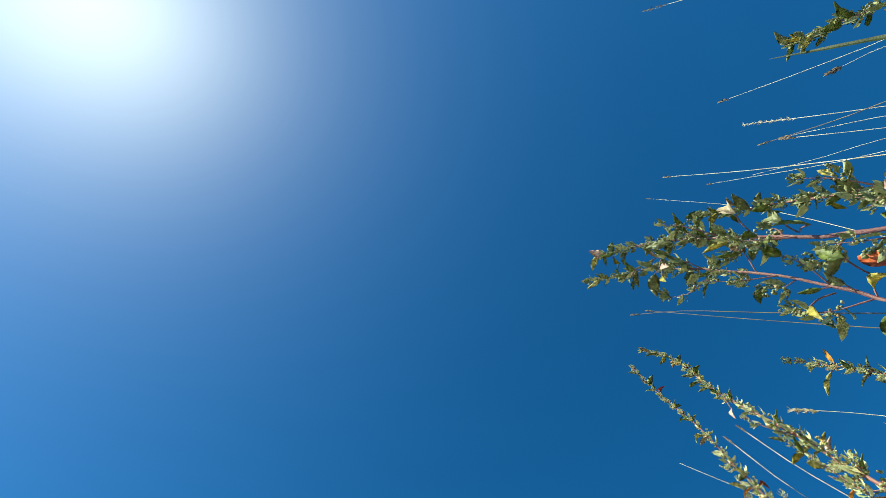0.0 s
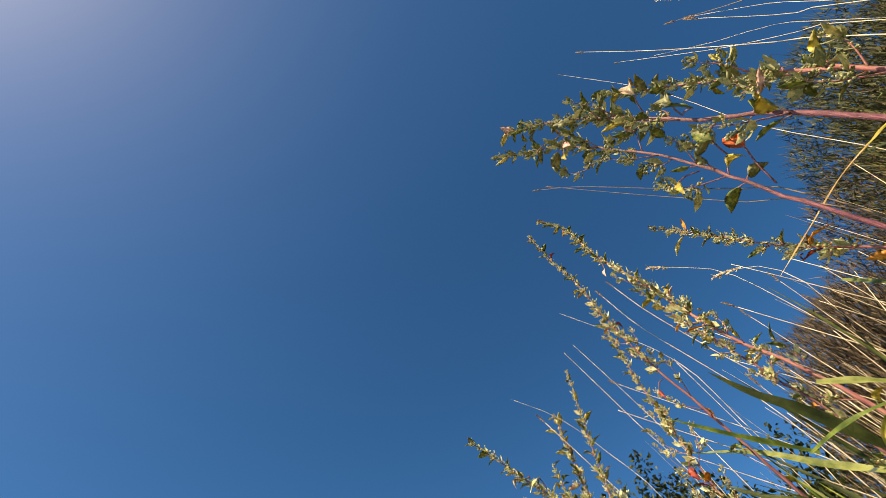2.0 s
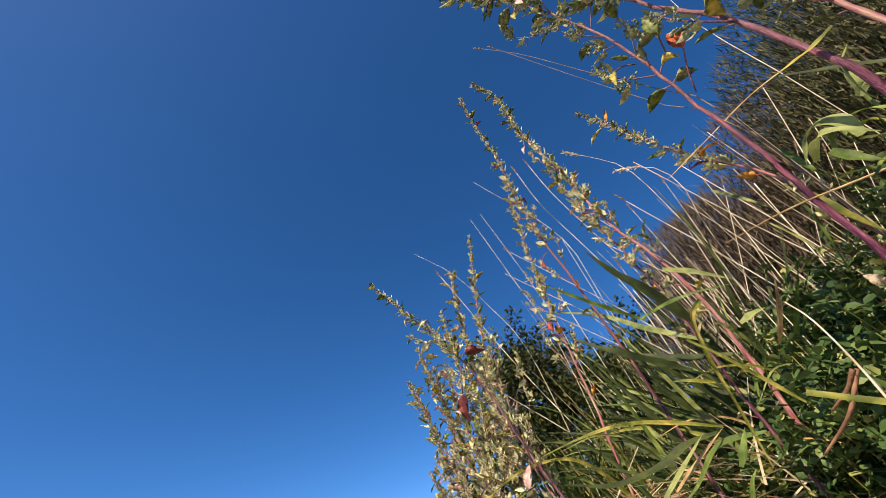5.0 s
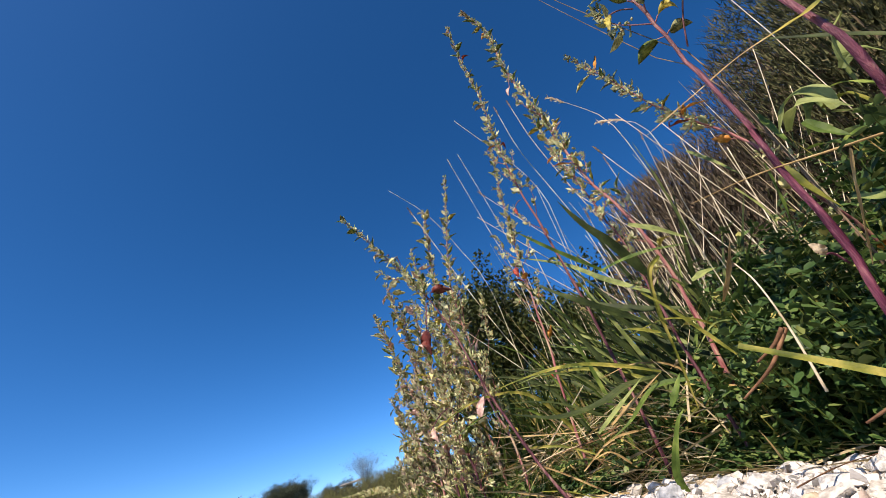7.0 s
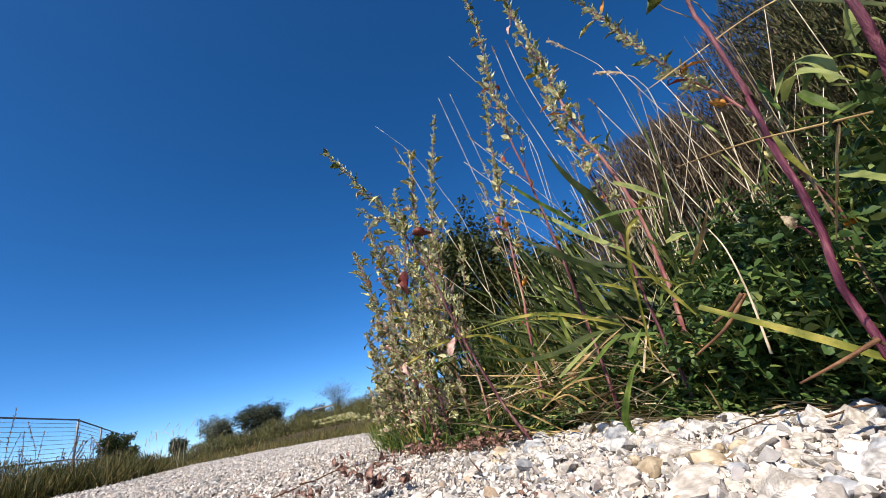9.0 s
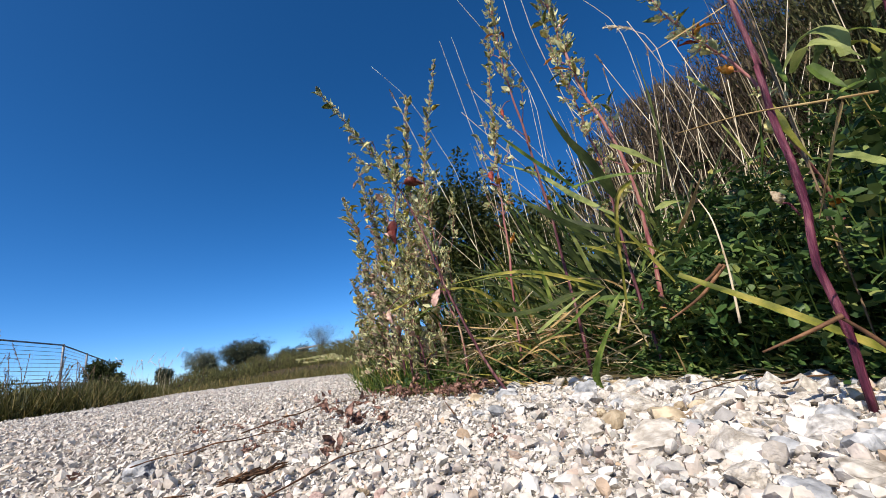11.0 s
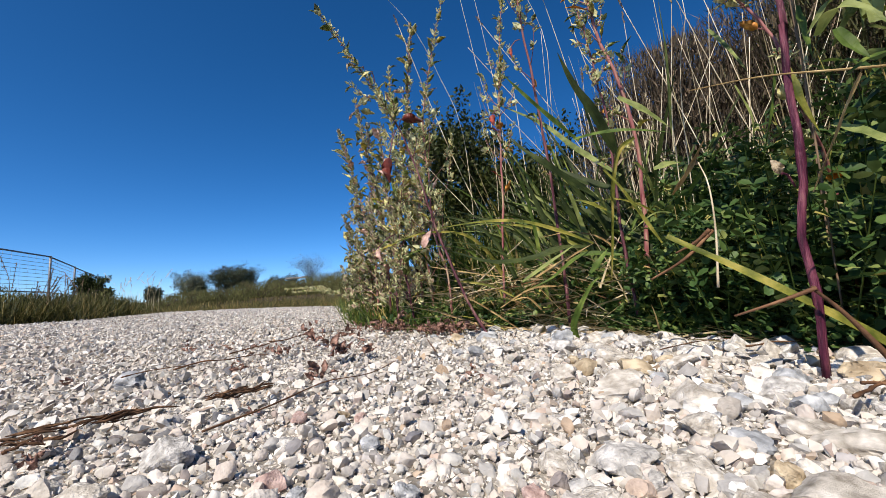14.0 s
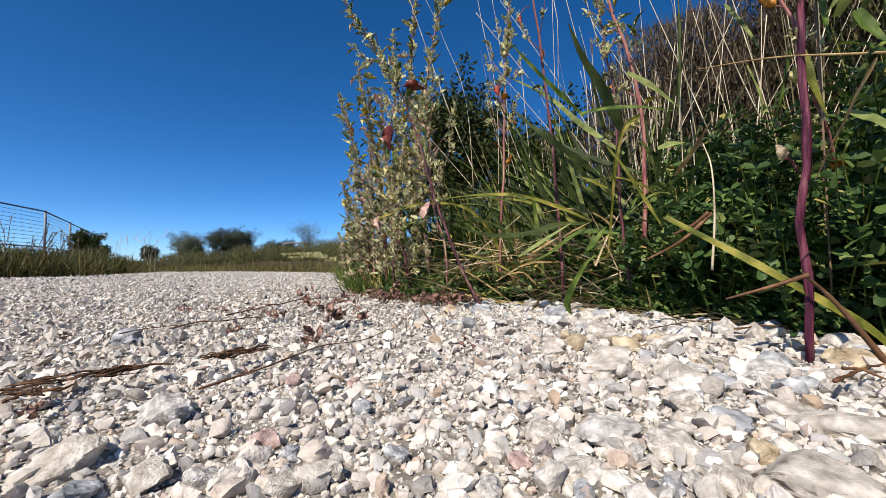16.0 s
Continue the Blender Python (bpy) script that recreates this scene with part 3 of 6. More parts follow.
def edge_gap(xy):
    """How far each place lies outside the gravel's edge; negative inside."""
    best = np.full(len(xy), 1e9)
    for a, b in zip(POLY, np.roll(POLY, -1, 0)):
        u = np.clip(((xy - a) @ (b - a)) / ((b - a) @ (b - a)), 0, 1)
        best = np.minimum(best, np.linalg.norm(xy - (a + u[:, None] * (b - a)), axis=1))
    return np.where(inside(xy), -best, best)


def land(x, y):
    """Height of the ground: level by the path, a bank that rises beyond it, broader to the east."""
    far = np.hypot(x, y)
    bank = np.clip((far - 7.0) / 9.0, 0, 1) ** 1.5 * np.interp(np.degrees(np.arctan2(x, y)), [-40, -33, -25, -20, -12, 0, 60, 100], [0, 0.12, 0.50, 0.62, 0.9, 1.1, 1.1, 0])
    swell = np.clip((far - 60) / 400, 0, 1) * 4.0
    return -0.014 + bank + swell + 0.03 * np.sin(x * 0.9) * np.sin(y * 0.7) * np.clip((far - 4) / 4, 0, 1)


def ground_sheet():
    rad = np.concatenate([np.linspace(0, 8, 33), np.geomspace(8.6, 1500, 40)])
    ang = np.linspace(0, 2 * np.pi, 120, endpoint=False)
    r, a = np.meshgrid(rad, ang, indexing="ij")
    x, y = r * np.sin(a), r * np.cos(a)
    V = np.stack([x, y, land(x, y)], -1).reshape(-1, 3)
    n = len(ang)
    i, j = np.meshgrid(np.arange(1, len(rad) - 1), np.arange(n), indexing="ij")
    F = np.stack([i * n + j, i * n + (j + 1) % n, (i + 1) * n + (j + 1) % n, (i + 1) * n + j], -1).reshape(-1, 4)[:, ::-1]
    tri = np.stack([np.zeros(n, int), n + (np.arange(n) + 1) % n, n + np.arange(n)], -1)[:, ::-1]
    return V, [F, tri]


ground = tagged(new("ground", np_mesh("ground", *ground_sheet(), M_SOIL)), "dark brown soil under grass and weeds beside the gravel", "ground", kind="structure")
bm = bmesh.new()
ring = glide(np.c_[POLY, 0 * POLY[:, 0]], 220)
wob = np.array([noise.noise(Vector((p[0] * 14, p[1] * 14, 3))) for p in ring]) * 0.02
vs = [bm.verts.new((p[0] + w, p[1] + w * 0.6, -0.008)) for p, w in zip(ring, wob)]
top = bm.faces.new(vs)
low = bmesh.ops.extrude_face_region(bm, geom=[top])
for v in [g for g in low["geom"] if isinstance(g, bmesh.types.BMVert)]:
    v.co.z = -0.03
bmesh.ops.recalc_face_normals(bm, faces=bm.faces)
bmesh.ops.triangulate(bm, faces=bm.faces)
me = bpy.data.meshes.new("gravel_path")
bm.to_mesh(me)
bm.free()
me.materials.append(M_DUST_SHADED)
gravel_path = tagged(new("gravel_path", me), "pale crushed limestone gravel path with dusty fines", "gravel path", kind="structure")


# ---- the stones of the path ----
def hull_stone(seed, pts, flat):
    """An angular stone, about 1 across."""
    rg = np.random.default_rng(seed)
    b = bmesh.new()
    v = rg.normal(size=(pts, 3))
    v /= np.linalg.norm(v, axis=1)[:, None]
    v = v * rg.uniform(0.62, 1.0, (pts, 1)) * 0.54 * np.array([1.15, rg.uniform(0.65, 1.0), flat])
    for p in v:
        b.verts.new(p)
    bmesh.ops.convex_hull(b, input=b.verts)
    for x in [x for x in b.verts if not x.link_faces]:
        b.verts.remove(x)
    bmesh.ops.triangulate(b, faces=b.faces)
    b.verts.index_update()
    V = np.array([x.co[:] for x in b.verts])
    F = np.array([[x.index for x in f.verts] for f in b.faces])
    b.free()
    return V, F


def roughened(V, F, seed):
    """Each face split in four and the surface broken up."""
    mids, out, V = {}, [], [np.array(v) for v in V]

    def mid(i, j):
        k = (min(i, j), max(i, j))
        if k not in mids:
            mids[k] = len(V)
            V.append((V[i] + V[j]) * 0.512)
        return mids[k]
    for i, j, k in F:
        p, q, r = mid(i, j), mid(j, k), mid(k, i)
        out += [(i, p, r), (p, j, q), (r, q, k), (p, q, r)]
    V = np.array(V)
    push = np.array([noise.noise(Vector(v * 4.5) + Vector((seed, 2.0, 0))) * 0.26 + noise.noise(Vector(v * 11) + Vector((seed, 9.0, 0))) * 0.20 for v in V])
    return V * (1 + push)[:, None], np.array(out)


NEAR = [hull_stone(s, 21, f) for s, f in zip(range(16), (0.7, 0.85, 0.6, 0.8, 0.75, 0.65, 0.9, 0.7, 0.8, 0.6, 0.75, 0.55, 0.85, 0.7, 0.95, 0.65))]
ROUGH = [roughened(V, F, s) for s, (V, F) in enumerate(NEAR)]
MID = [hull_stone(40 + s, 11, 0.88) for s in range(8)]
FAR = [hull_stone(60 + s, 7, 0.9) for s in range(6)]


def strew(y0, y1, x0, x1, cell):
    """Places for stones, jittered on a grid, within the path's edge."""
    gx, gy = np.meshgrid(np.arange(x0, x1, cell), np.arange(y0, y1, cell))
    xy = np.stack([gx.ravel(), gy.ravel()], -1) + RNG.uniform(-0.5, 0.5, (gx.size, 2)) * cell
    return xy[edge_gap(xy) < 0.01 + RNG.normal(size=len(xy)) * 0.008]


def stone_turns(n):
    yaw, t1, t2 = RNG.uniform(0, 6.283, n), RNG.normal(size=n) * 0.8, RNG.normal(size=n) * 0.8
    up = np.stack([np.sin(t1), np.sin(t2), np.ones(n)], -1)
    return turns(np.stack([np.cos(yaw), np.sin(yaw), -np.sin(t1)], -1), up)


def joined(shapes, xy, size, sink):
    Vs, Fs, off = [], [], 0
    R = stone_turns(len(xy))
    pick = RNG.integers(len(shapes), size=len(xy))
    place = np.c_[xy, -0.009 + size * sink * RNG.uniform(-0.4, 2.5, len(xy))]
    for k, (TV, TF) in enumerate(shapes):
        sel = pick == k
        V, F = scatter(TV, TF, place[sel], R[sel], size[sel])
        Vs.append(V)
        Fs.append(F + off)
        off += len(V)
    return np.vstack(Vs), np.vstack(Fs)


# large stones that stand out: place, size, height share, turn, surface
LEFT_STONES = [
    ((-0.122, 0.184), 0.0204, 0.8, 75, M_WHITE), ((-0.272, 0.359), 0.0244, 0.75, 170, M_GREY), ((-0.125, 0.140), 0.0228, 0.5, 40, M_CREAM),
    ((-0.106, 0.121), 0.0143, 0.6, 115, M_GREY), ((-0.092, 0.130), 0.0134, 0.7, 150, M_CREAM), ((-0.066, 0.157), 0.0102, 0.8, 20, M_ROSE),
    ((-0.086, 0.240), 0.0092, 0.8, 0, M_ROSE), ((-0.063, 0.240), 0.0113, 0.7, 150, M_OCHRE), ((-0.051, 0.237), 0.0070, 0.9, 80, M_ROSE),
    ((-0.075, 0.131), 0.0112, 0.7, 175, M_WHITE), ((-0.047, 0.127), 0.0124, 0.7, 70, M_CREAM), ((-0.037, 0.135), 0.0104, 0.7, 60, M_CREAM),
    ((-0.038, 0.194), 0.0097, 0.7, 150, M_GREY), ((-0.076, 0.197), 0.0128, 0.6, 170, M_WHITE), ((-0.073, 0.221), 0.0091, 0.6, 175, M_GREY),
]
MIDDLE_STONES = [
    ((-0.054, 0.148), 0.0083, 0.7, 150, M_GREY), ((0.144, 0.382), 0.0284, 0.6, 125, M_CREAM), ((0.219, 0.346), 0.0219, 0.6, 45, M_CREAM),
    ((0.244, 0.336), 0.0206, 0.55, 70, M_CREAM), ((0.168, 0.359), 0.0127, 0.9, 45, M_OCHRE), ((0.113, 0.387), 0.0114, 0.8, 165, M_OCHRE),
    ((0.224, 0.281), 0.0227, 0.6, 120, M_GREY), ((0.274, 0.278), 0.0320, 0.6, 0, M_OCHRE), ((0.108, 0.269), 0.0383, 0.5, 20, M_CREAM),
    ((0.153, 0.256), 0.0201, 0.6, 50, M_WHITE), ((0.113, 0.198), 0.0182, 0.7, 10, M_CREAM), ((0.119, 0.176), 0.0173, 0.55, 95, M_GREY),
    ((0.142, 0.520), 0.0273, 0.8, 5, M_GREY), ((0.212, 0.479), 0.0293, 0.7, 85, M_WHITE), ((0.039, 0.164), 0.0145, 0.6, 150, M_CREAM),
]
RIGHT_STONES = [
    ((0.155, 0.189), 0.0232, 0.4, 120, M_SLAB), ((0.164, 0.170), 0.0279, 0.4, 135, M_SLAB), ((0.110, 0.126), 0.0262, 0.5, 125, M_SLAB),
    ((0.107, 0.143), 0.0097, 1.1, 140, M_OCHRE), ((0.084, 0.150), 0.0205, 0.5, 40, M_CREAM), ((0.064, 0.165), 0.0252, 0.45, 115, M_WHITE),
    ((0.041, 0.135), 0.0165, 0.5, 30, M_CREAM), ((0.067, 0.147), 0.0091, 0.8, 10, M_WHITE), ((0.077, 0.130), 0.0085, 0.8, 40, M_WHITE),
    ((0.068, 0.126), 0.0074, 0.8, 155, M_GREY), ((0.041, 0.123), 0.0087, 0.7, 65, M_GREY), ((0.026, 0.143), 0.0085, 0.7, 80, M_ROSE),
    ((0.087, 0.128), 0.0144, 0.6, 135, M_CREAM), ((0.013, 0.126), 0.0086, 0.7, 95, M_WHITE), ((-0.017, 0.149), 0.0088, 0.7, 130, M_GREY),
]
BIG = LEFT_STONES + MIDDLE_STONES + RIGHT_STONES
big_xy = np.array([b[0] for b in BIG])
big_size = np.array([b[1] for b in BIG])

near_xy = strew(0.06, 0.62, -0.62, 0.46, 0.0037)
near_xy = near_xy[np.abs(near_xy[:, 0]) < 1.25 * near_xy[:, 1] + 0.06]
mid_xy = strew(0.62, 1.7, -2.0, 0.3, 0.0069)
mid_xy = mid_xy[np.abs(mid_xy[:, 0]) < 1.2 * mid_xy[:, 1]]
far_xy = strew(1.7, 4.5, -4.0, 0.0, 0.0135)
far_xy = far_xy[np.abs(far_xy[:, 0]) < 1.2 * far_xy[:, 1]]
rim_xy = strew(-1.2, 1.4, -2.6, 0.6, 0.026)
rim_xy = rim_xy[(np.abs(rim_xy[:, 0]) >= 1.2 * rim_xy[:, 1] + 0.05) & (np.hypot(rim_xy[:, 0], rim_xy[:, 1]) > 0.05)]


def sizes(n, lo, mode, hi):
    return np.clip(RNG.lognormal(math.log(mode), 0.45, n), lo, hi)


near_size = sizes(len(near_xy), 0.0020, 0.0038, 0.013) * (1 + 0.25 * np.clip((near_xy[:, 0] - 0.02) / 0.15, 0, 1))
keep = np.ones(len(near_xy), bool)
for (bx, by), bs in zip(big_xy, big_size):
    keep &= np.hypot(near_xy[:, 0] - bx, near_xy[:, 1] - by) > bs * 0.34
near_xy, near_size = near_xy[keep], near_size[keep]
own = (np.hypot(near_xy[:, 0], near_xy[:, 1]) < 0.36) & (near_size > 0.0078)
own &= np.cumsum(own) <= 200

reach = np.hypot(near_xy[:, 0], near_xy[:, 1])
close = reach < 0.17
fines_xy = strew(0.06, 0.30, -0.30, 0.30, 0.0024)
fines_xy = fines_xy[np.abs(fines_xy[:, 0]) < 1.25 * fines_xy[:, 1] + 0.03]
for nm, shapes, xy, size in (("fine_gravel", ROUGH, near_xy[~own & close], near_size[~own & close]), ("fine_gravel", NEAR, near_xy[~own & ~close & (reach < 0.28)], near_size[~own & ~close & (reach < 0.28)]),
                             ("fine_gravel", MID, near_xy[~own & (reach >= 0.28) & (reach < 0.46)], near_size[~own & (reach >= 0.28) & (reach < 0.46)]),
                             ("fine_gravel", FAR, near_xy[~own & (reach >= 0.46)], near_size[~own & (reach >= 0.46)]),
                             ("grit", FAR, fines_xy, RNG.uniform(0.0016, 0.0036, len(fines_xy)))):
    V, F = joined(shapes, xy, size, 0.24)
    stones = new(nm, np_mesh(nm, V, F, M_GRAVEL, True, 42))
    stones.parent = gravel_path
    tagged(stones, "loose pale angular gravel", kind="stuff")
for nm, shapes, xy, lo, mode, hi in (("gravel", MID, mid_xy[mid_xy[:, 1] < 0.85], 0.0034, 0.0048, 0.0115), ("gravel", FAR, mid_xy[mid_xy[:, 1] >= 0.85], 0.0036, 0.0052, 0.0115), ("far_gravel", FAR, far_xy, 0.0050, 0.0078, 0.015),
                                     ("gravel", FAR, rim_xy, 0.012, 0.028, 0.045)):
    V, F = joined(shapes, xy, sizes(len(xy), lo, mode, hi), 0.27)
    ob = new(nm, np_mesh(nm, V, F, M_GRAVEL, True, 42))
    ob.parent = gravel_path
    tagged(ob, "pale stones of the path", kind="stuff")


# ---- weeds ----
W1 = weed([(0.254, 0.289, -0.010), (0.255, 0.289, 0.059), (0.252, 0.291, 0.087), (0.257, 0.290, 0.131), (0.259, 0.291, 0.171), (0.258, 0.293, 0.208), (0.260, 0.291, 0.255), (0.260, 0.291, 0.246), (0.258, 0.292, 0.306), (0.256, 0.294, 0.374), (0.251, 0.292, 0.446), (0.238, 0.290, 0.524), (0.193, 0.298, 0.687), (0.154, 0.303, 0.742), (0.116, 0.303, 0.790)],
          0.0027, "tall goosefoot weed with thick purple stem and drooping seed head", head=0.34, size=0.026, step=0.016, branches=7, branch_len=0.08, leaves=12,
          leaf_size=0.040, seed=11, branch_from=0.50, colours=("green", "green", "sage", "yellow"))
W2 = weed([(0.334, 0.265, -0.010), (0.324, 0.267, 0.149), (0.304, 0.244, 0.185), (0.293, 0.225, 0.238), (0.292, 0.227, 0.302), (0.287, 0.237, 0.386), (0.271, 0.252, 0.476), (0.227, 0.267, 0.681), (0.160, 0.289, 0.837)],
          0.0034, "tall goosefoot weed with reddish stem and grey-green seed clusters", head=0.36, size=0.025, step=0.016, branches=8, branch_len=0.085, leaves=14,
          leaf_size=0.042, seed=12, branch_from=0.42, colours=("green", "sage", "grey", "sage", "green", "yellow"))
W3 = weed([(0.397, 0.249, -0.010), (0.385, 0.252, 0.394), (0.385, 0.252, 0.408), (0.378, 0.262, 0.500), (0.360, 0.270, 0.563), (0.339, 0.281, 0.664), (0.319, 0.288, 0.745)],
          0.0036, "goosefoot weed with pink stem and leafy green side sprigs", head=0.42, size=0.026, step=0.013, branches=7, branch_len=0.06, leaves=14,
          leaf_size=0.036, seed=13, mat=M_STEM_PINK, branch_from=0.45, colours=("green", "yellow", "green", "sage"))
W4 = weed([(x * 1.12, y * 1.12, max(-0.012, 0.06 + (z - 0.06) * 1.12)) for x, y, z in ((0.268, 0.537, -0.010), (0.262, 0.540, 0.061), (0.271, 0.547, 0.209), (0.263, 0.550, 0.296), (0.250, 0.556, 0.364), (0.232, 0.564, 0.434), (0.221, 0.569, 0.514), (0.208, 0.568, 0.611), (0.190, 0.569, 0.721), (0.184, 0.566, 0.858), (0.158, 0.569, 0.935))],
          0.0035, "goosefoot weed with bright pink stem and yellowing seed spike", head=0.52, size=0.025, step=0.0145, branches=9, branch_len=0.045, leaves=16,
          leaf_size=0.030, seed=14, shapes=PALE_CLUSTERS, mat=M_STEM_PINK, branch_from=0.30, colours=("yellow", "grey", "orange", "green", "yellow"))
W4B = weed([(0.259, 0.563, -0.010), (0.246, 0.569, 0.136), (0.245, 0.581, 0.303), (0.237, 0.584, 0.351), (0.227, 0.588, 0.431), (0.214, 0.593, 0.512), (0.205, 0.596, 0.610)],
           0.0023, "goosefoot weed with red stem and dull yellow leaves", head=0.40, size=0.020, step=0.016, branches=6, branch_len=0.045, leaves=12,
           leaf_size=0.028, seed=24, shapes=PALE_CLUSTERS, mat=M_STEM_DULL, branch_from=0.35, colours=("yellow", "orange", "green", "dry"))
W5 = weed([(0.184, 0.634, -0.010), (0.183, 0.634, 0.061), (0.176, 0.636, 0.166), (0.169, 0.638, 0.275), (0.154, 0.642, 0.406), (0.144, 0.644, 0.485), (0.136, 0.641, 0.569), (0.134, 0.636, 0.652), (0.136, 0.630, 0.741), (0.127, 0.627, 0.852), (0.123, 0.618, 0.970)],
          0.0026, "slender goosefoot weed with purple stem and thin seed spike", head=0.50, size=0.019, step=0.0135, branches=7, branch_len=0.05, leaves=12,
          leaf_size=0.026, seed=15, shapes=PALE_CLUSTERS, mat=M_STEM_DULL, branch_from=0.40, colours=("yellow", "orange", "red", "green", "grey"))
W6 = weed([(0.098, 0.713, -0.010), (0.100, 0.713, 0.132), (0.107, 0.722, 0.234), (0.110, 0.722, 0.387), (0.117, 0.721, 0.504), (0.125, 0.709, 0.602), (0.134, 0.697, 0.680)],
          0.0023, "goosefoot weed with rosy stem, sprigs and small orange leaves", head=0.45, size=0.020, step=0.014, branches=9, branch_len=0.06, leaves=14,
          leaf_size=0.026, seed=16, shapes=PALE_CLUSTERS, mat=M_STEM_PINK, branch_from=0.42, colours=("yellow", "orange", "green", "red", "grey"))
W7 = weed([(0.062, 0.597, -0.010), (0.034, 0.609, 0.040), (0.011, 0.620, 0.099), (-0.009, 0.630, 0.153), (-0.025, 0.630, 0.206), (-0.044, 0.638, 0.273), (-0.071, 0.636, 0.338), (-0.108, 0.631, 0.400), (-0.146, 0.623, 0.457), (-0.180, 0.604, 0.504)],
          0.0022, "goosefoot weed leaning over the path with purple stem", head=0.36, size=0.020, step=0.010, branches=9, branch_len=0.06, leaves=12,
          leaf_size=0.026, seed=17, shapes=PALE_CLUSTERS, mat=M_STEM_DULL, branch_from=0.3, colours=("grey", "green", "yellow", "dry"))
W8 = weed([(0.010, 0.740, -0.010), (0.003, 0.740, 0.097), (-0.018, 0.750, 0.171), (-0.025, 0.750, 0.277), (-0.031, 0.749, 0.385), (-0.013, 0.750, 0.502), (0.018, 0.740, 0.647)],
          0.0022, "upright goosefoot weed with pale green seed clusters", head=0.6, size=0.020, step=0.0135, branches=14, branch_len=0.09, leaves=14,
          leaf_size=0.026, seed=18, shapes=PALE_CLUSTERS, mat=M_STEM_PINK, branch_from=0.2, colours=("grey", "green", "yellow", "pink"))
W9 = weed([(0.472, 0.479, -0.010), (0.458, 0.475, 0.162), (0.373, 0.418, 0.264), (0.332, 0.374, 0.256), (0.327, 0.379, 0.294), (0.310, 0.392, 0.340), (0.291, 0.407, 0.390), (0.261, 0.415, 0.467), (0.231, 0.421, 0.539)],
          0.0026, "small goosefoot weed with yellow and rust-coloured leaves", head=0.34, size=0.019, step=0.0105, branches=4, branch_len=0.035, leaves=12,
          leaf_size=0.032, seed=19, shapes=PALE_CLUSTERS, mat=M_STEM_PINK, branch_from=0.3, colours=("green", "grey", "yellow", "orange"))
W10 = weed([(0.503, 0.102, -0.010), (0.488, 0.108, 0.408), (0.489, 0.105, 0.476), (0.488, 0.107, 0.541), (0.483, 0.109, 0.593), (0.478, 0.109, 0.648)], 0.0030,
           "goosefoot weed with plump pale green seed spike", head=0.30, size=0.024, step=0.0095, branches=3, branch_len=0.035, leaves=6, leaf_size=0.03, seed=20,
           mat=M_STEM_PINK, branch_from=0.5, colours=("green", "yellow"))
# the bushy clump beside the path's bend


def clump_weed(pts, sd):
    """One stem of the bushy clump."""
    pts = [(x * 1.13, y * 1.13, 0.06 + (z - 0.06) * 1.13) for x, y, z in pts]
    weed(pts, 0.0023, "bushy goosefoot weed with dry pinkish leaves and seed sprigs", head=0.66, size=0.020, step=0.012, branches=11, branch_len=0.085, leaves=40,
         leaf_size=0.038, seed=sd, mat=M_STEM_DULL if sd % 2 else M_STEM_PINK, branch_from=0.08, shapes=DRY_CLUSTERS if sd % 3 else PALE_CLUSTERS,
         colours=("grey", "yellow", "green", "grey", "pink", "grey", "sage", "green", "sage"), group="bushy weed clump")


clump_weed([(-0.107, 0.793, -0.010), (-0.114, 0.812, 0.138), (-0.133, 0.829, 0.268), (-0.157, 0.825, 0.374), (-0.173, 0.822, 0.464)], 31)
clump_weed([(-0.137, 0.829, -0.010), (-0.145, 0.848, 0.142), (-0.172, 0.863, 0.253), (-0.197, 0.858, 0.351), (-0.217, 0.853, 0.414)], 32)
clump_weed([(-0.073, 0.777, -0.010), (-0.077, 0.786, 0.135), (-0.087, 0.795, 0.258), (-0.095, 0.794, 0.395), (-0.098, 0.794, 0.519)], 33)
clump_weed([(-0.054, 0.798, -0.010), (-0.058, 0.818, 0.148), (-0.060, 0.828, 0.301), (-0.067, 0.827, 0.420), (-0.062, 0.828, 0.531), (-0.055, 0.828, 0.631)], 34)
clump_weed([(-0.167, 0.884, -0.010), (-0.180, 0.902, 0.111), (-0.198, 0.909, 0.175), (-0.221, 0.903, 0.238)], 35)
clump_weed([(-0.152, 0.867, -0.010), (-0.163, 0.885, 0.158), (-0.183, 0.891, 0.247), (-0.199, 0.888, 0.310)], 36)
clump_weed([(-0.085, 0.735, -0.010), (-0.091, 0.744, 0.090), (-0.095, 0.754, 0.174), (-0.107, 0.763, 0.272), (-0.116, 0.761, 0.371)], 37)
clump_weed([(-0.020, 0.720, -0.010), (-0.027, 0.719, 0.087), (-0.040, 0.729, 0.179), (-0.044, 0.739, 0.274), (-0.036, 0.739, 0.370)], 38)
clump_weed([(-0.052, 0.698, -0.010), (-0.063, 0.697, 0.069), (-0.076, 0.706, 0.127), (-0.076, 0.716, 0.208), (-0.067, 0.717, 0.279)], 39)
clump_weed([(-0.189, 0.931, -0.010), (-0.196, 0.940, 0.101), (-0.208, 0.937, 0.152), (-0.224, 0.934, 0.204)], 40)
clump_weed([(-0.126, 0.851, -0.010), (-0.136, 0.859, 0.119), (-0.150, 0.867, 0.229), (-0.154, 0.866, 0.315), (-0.158, 0.866, 0.434)], 41)
clump_weed([(-0.041, 0.759, -0.010), (-0.048, 0.769, 0.100), (-0.061, 0.778, 0.198), (-0.070, 0.777, 0.286), (-0.082, 0.776, 0.376)], 42)

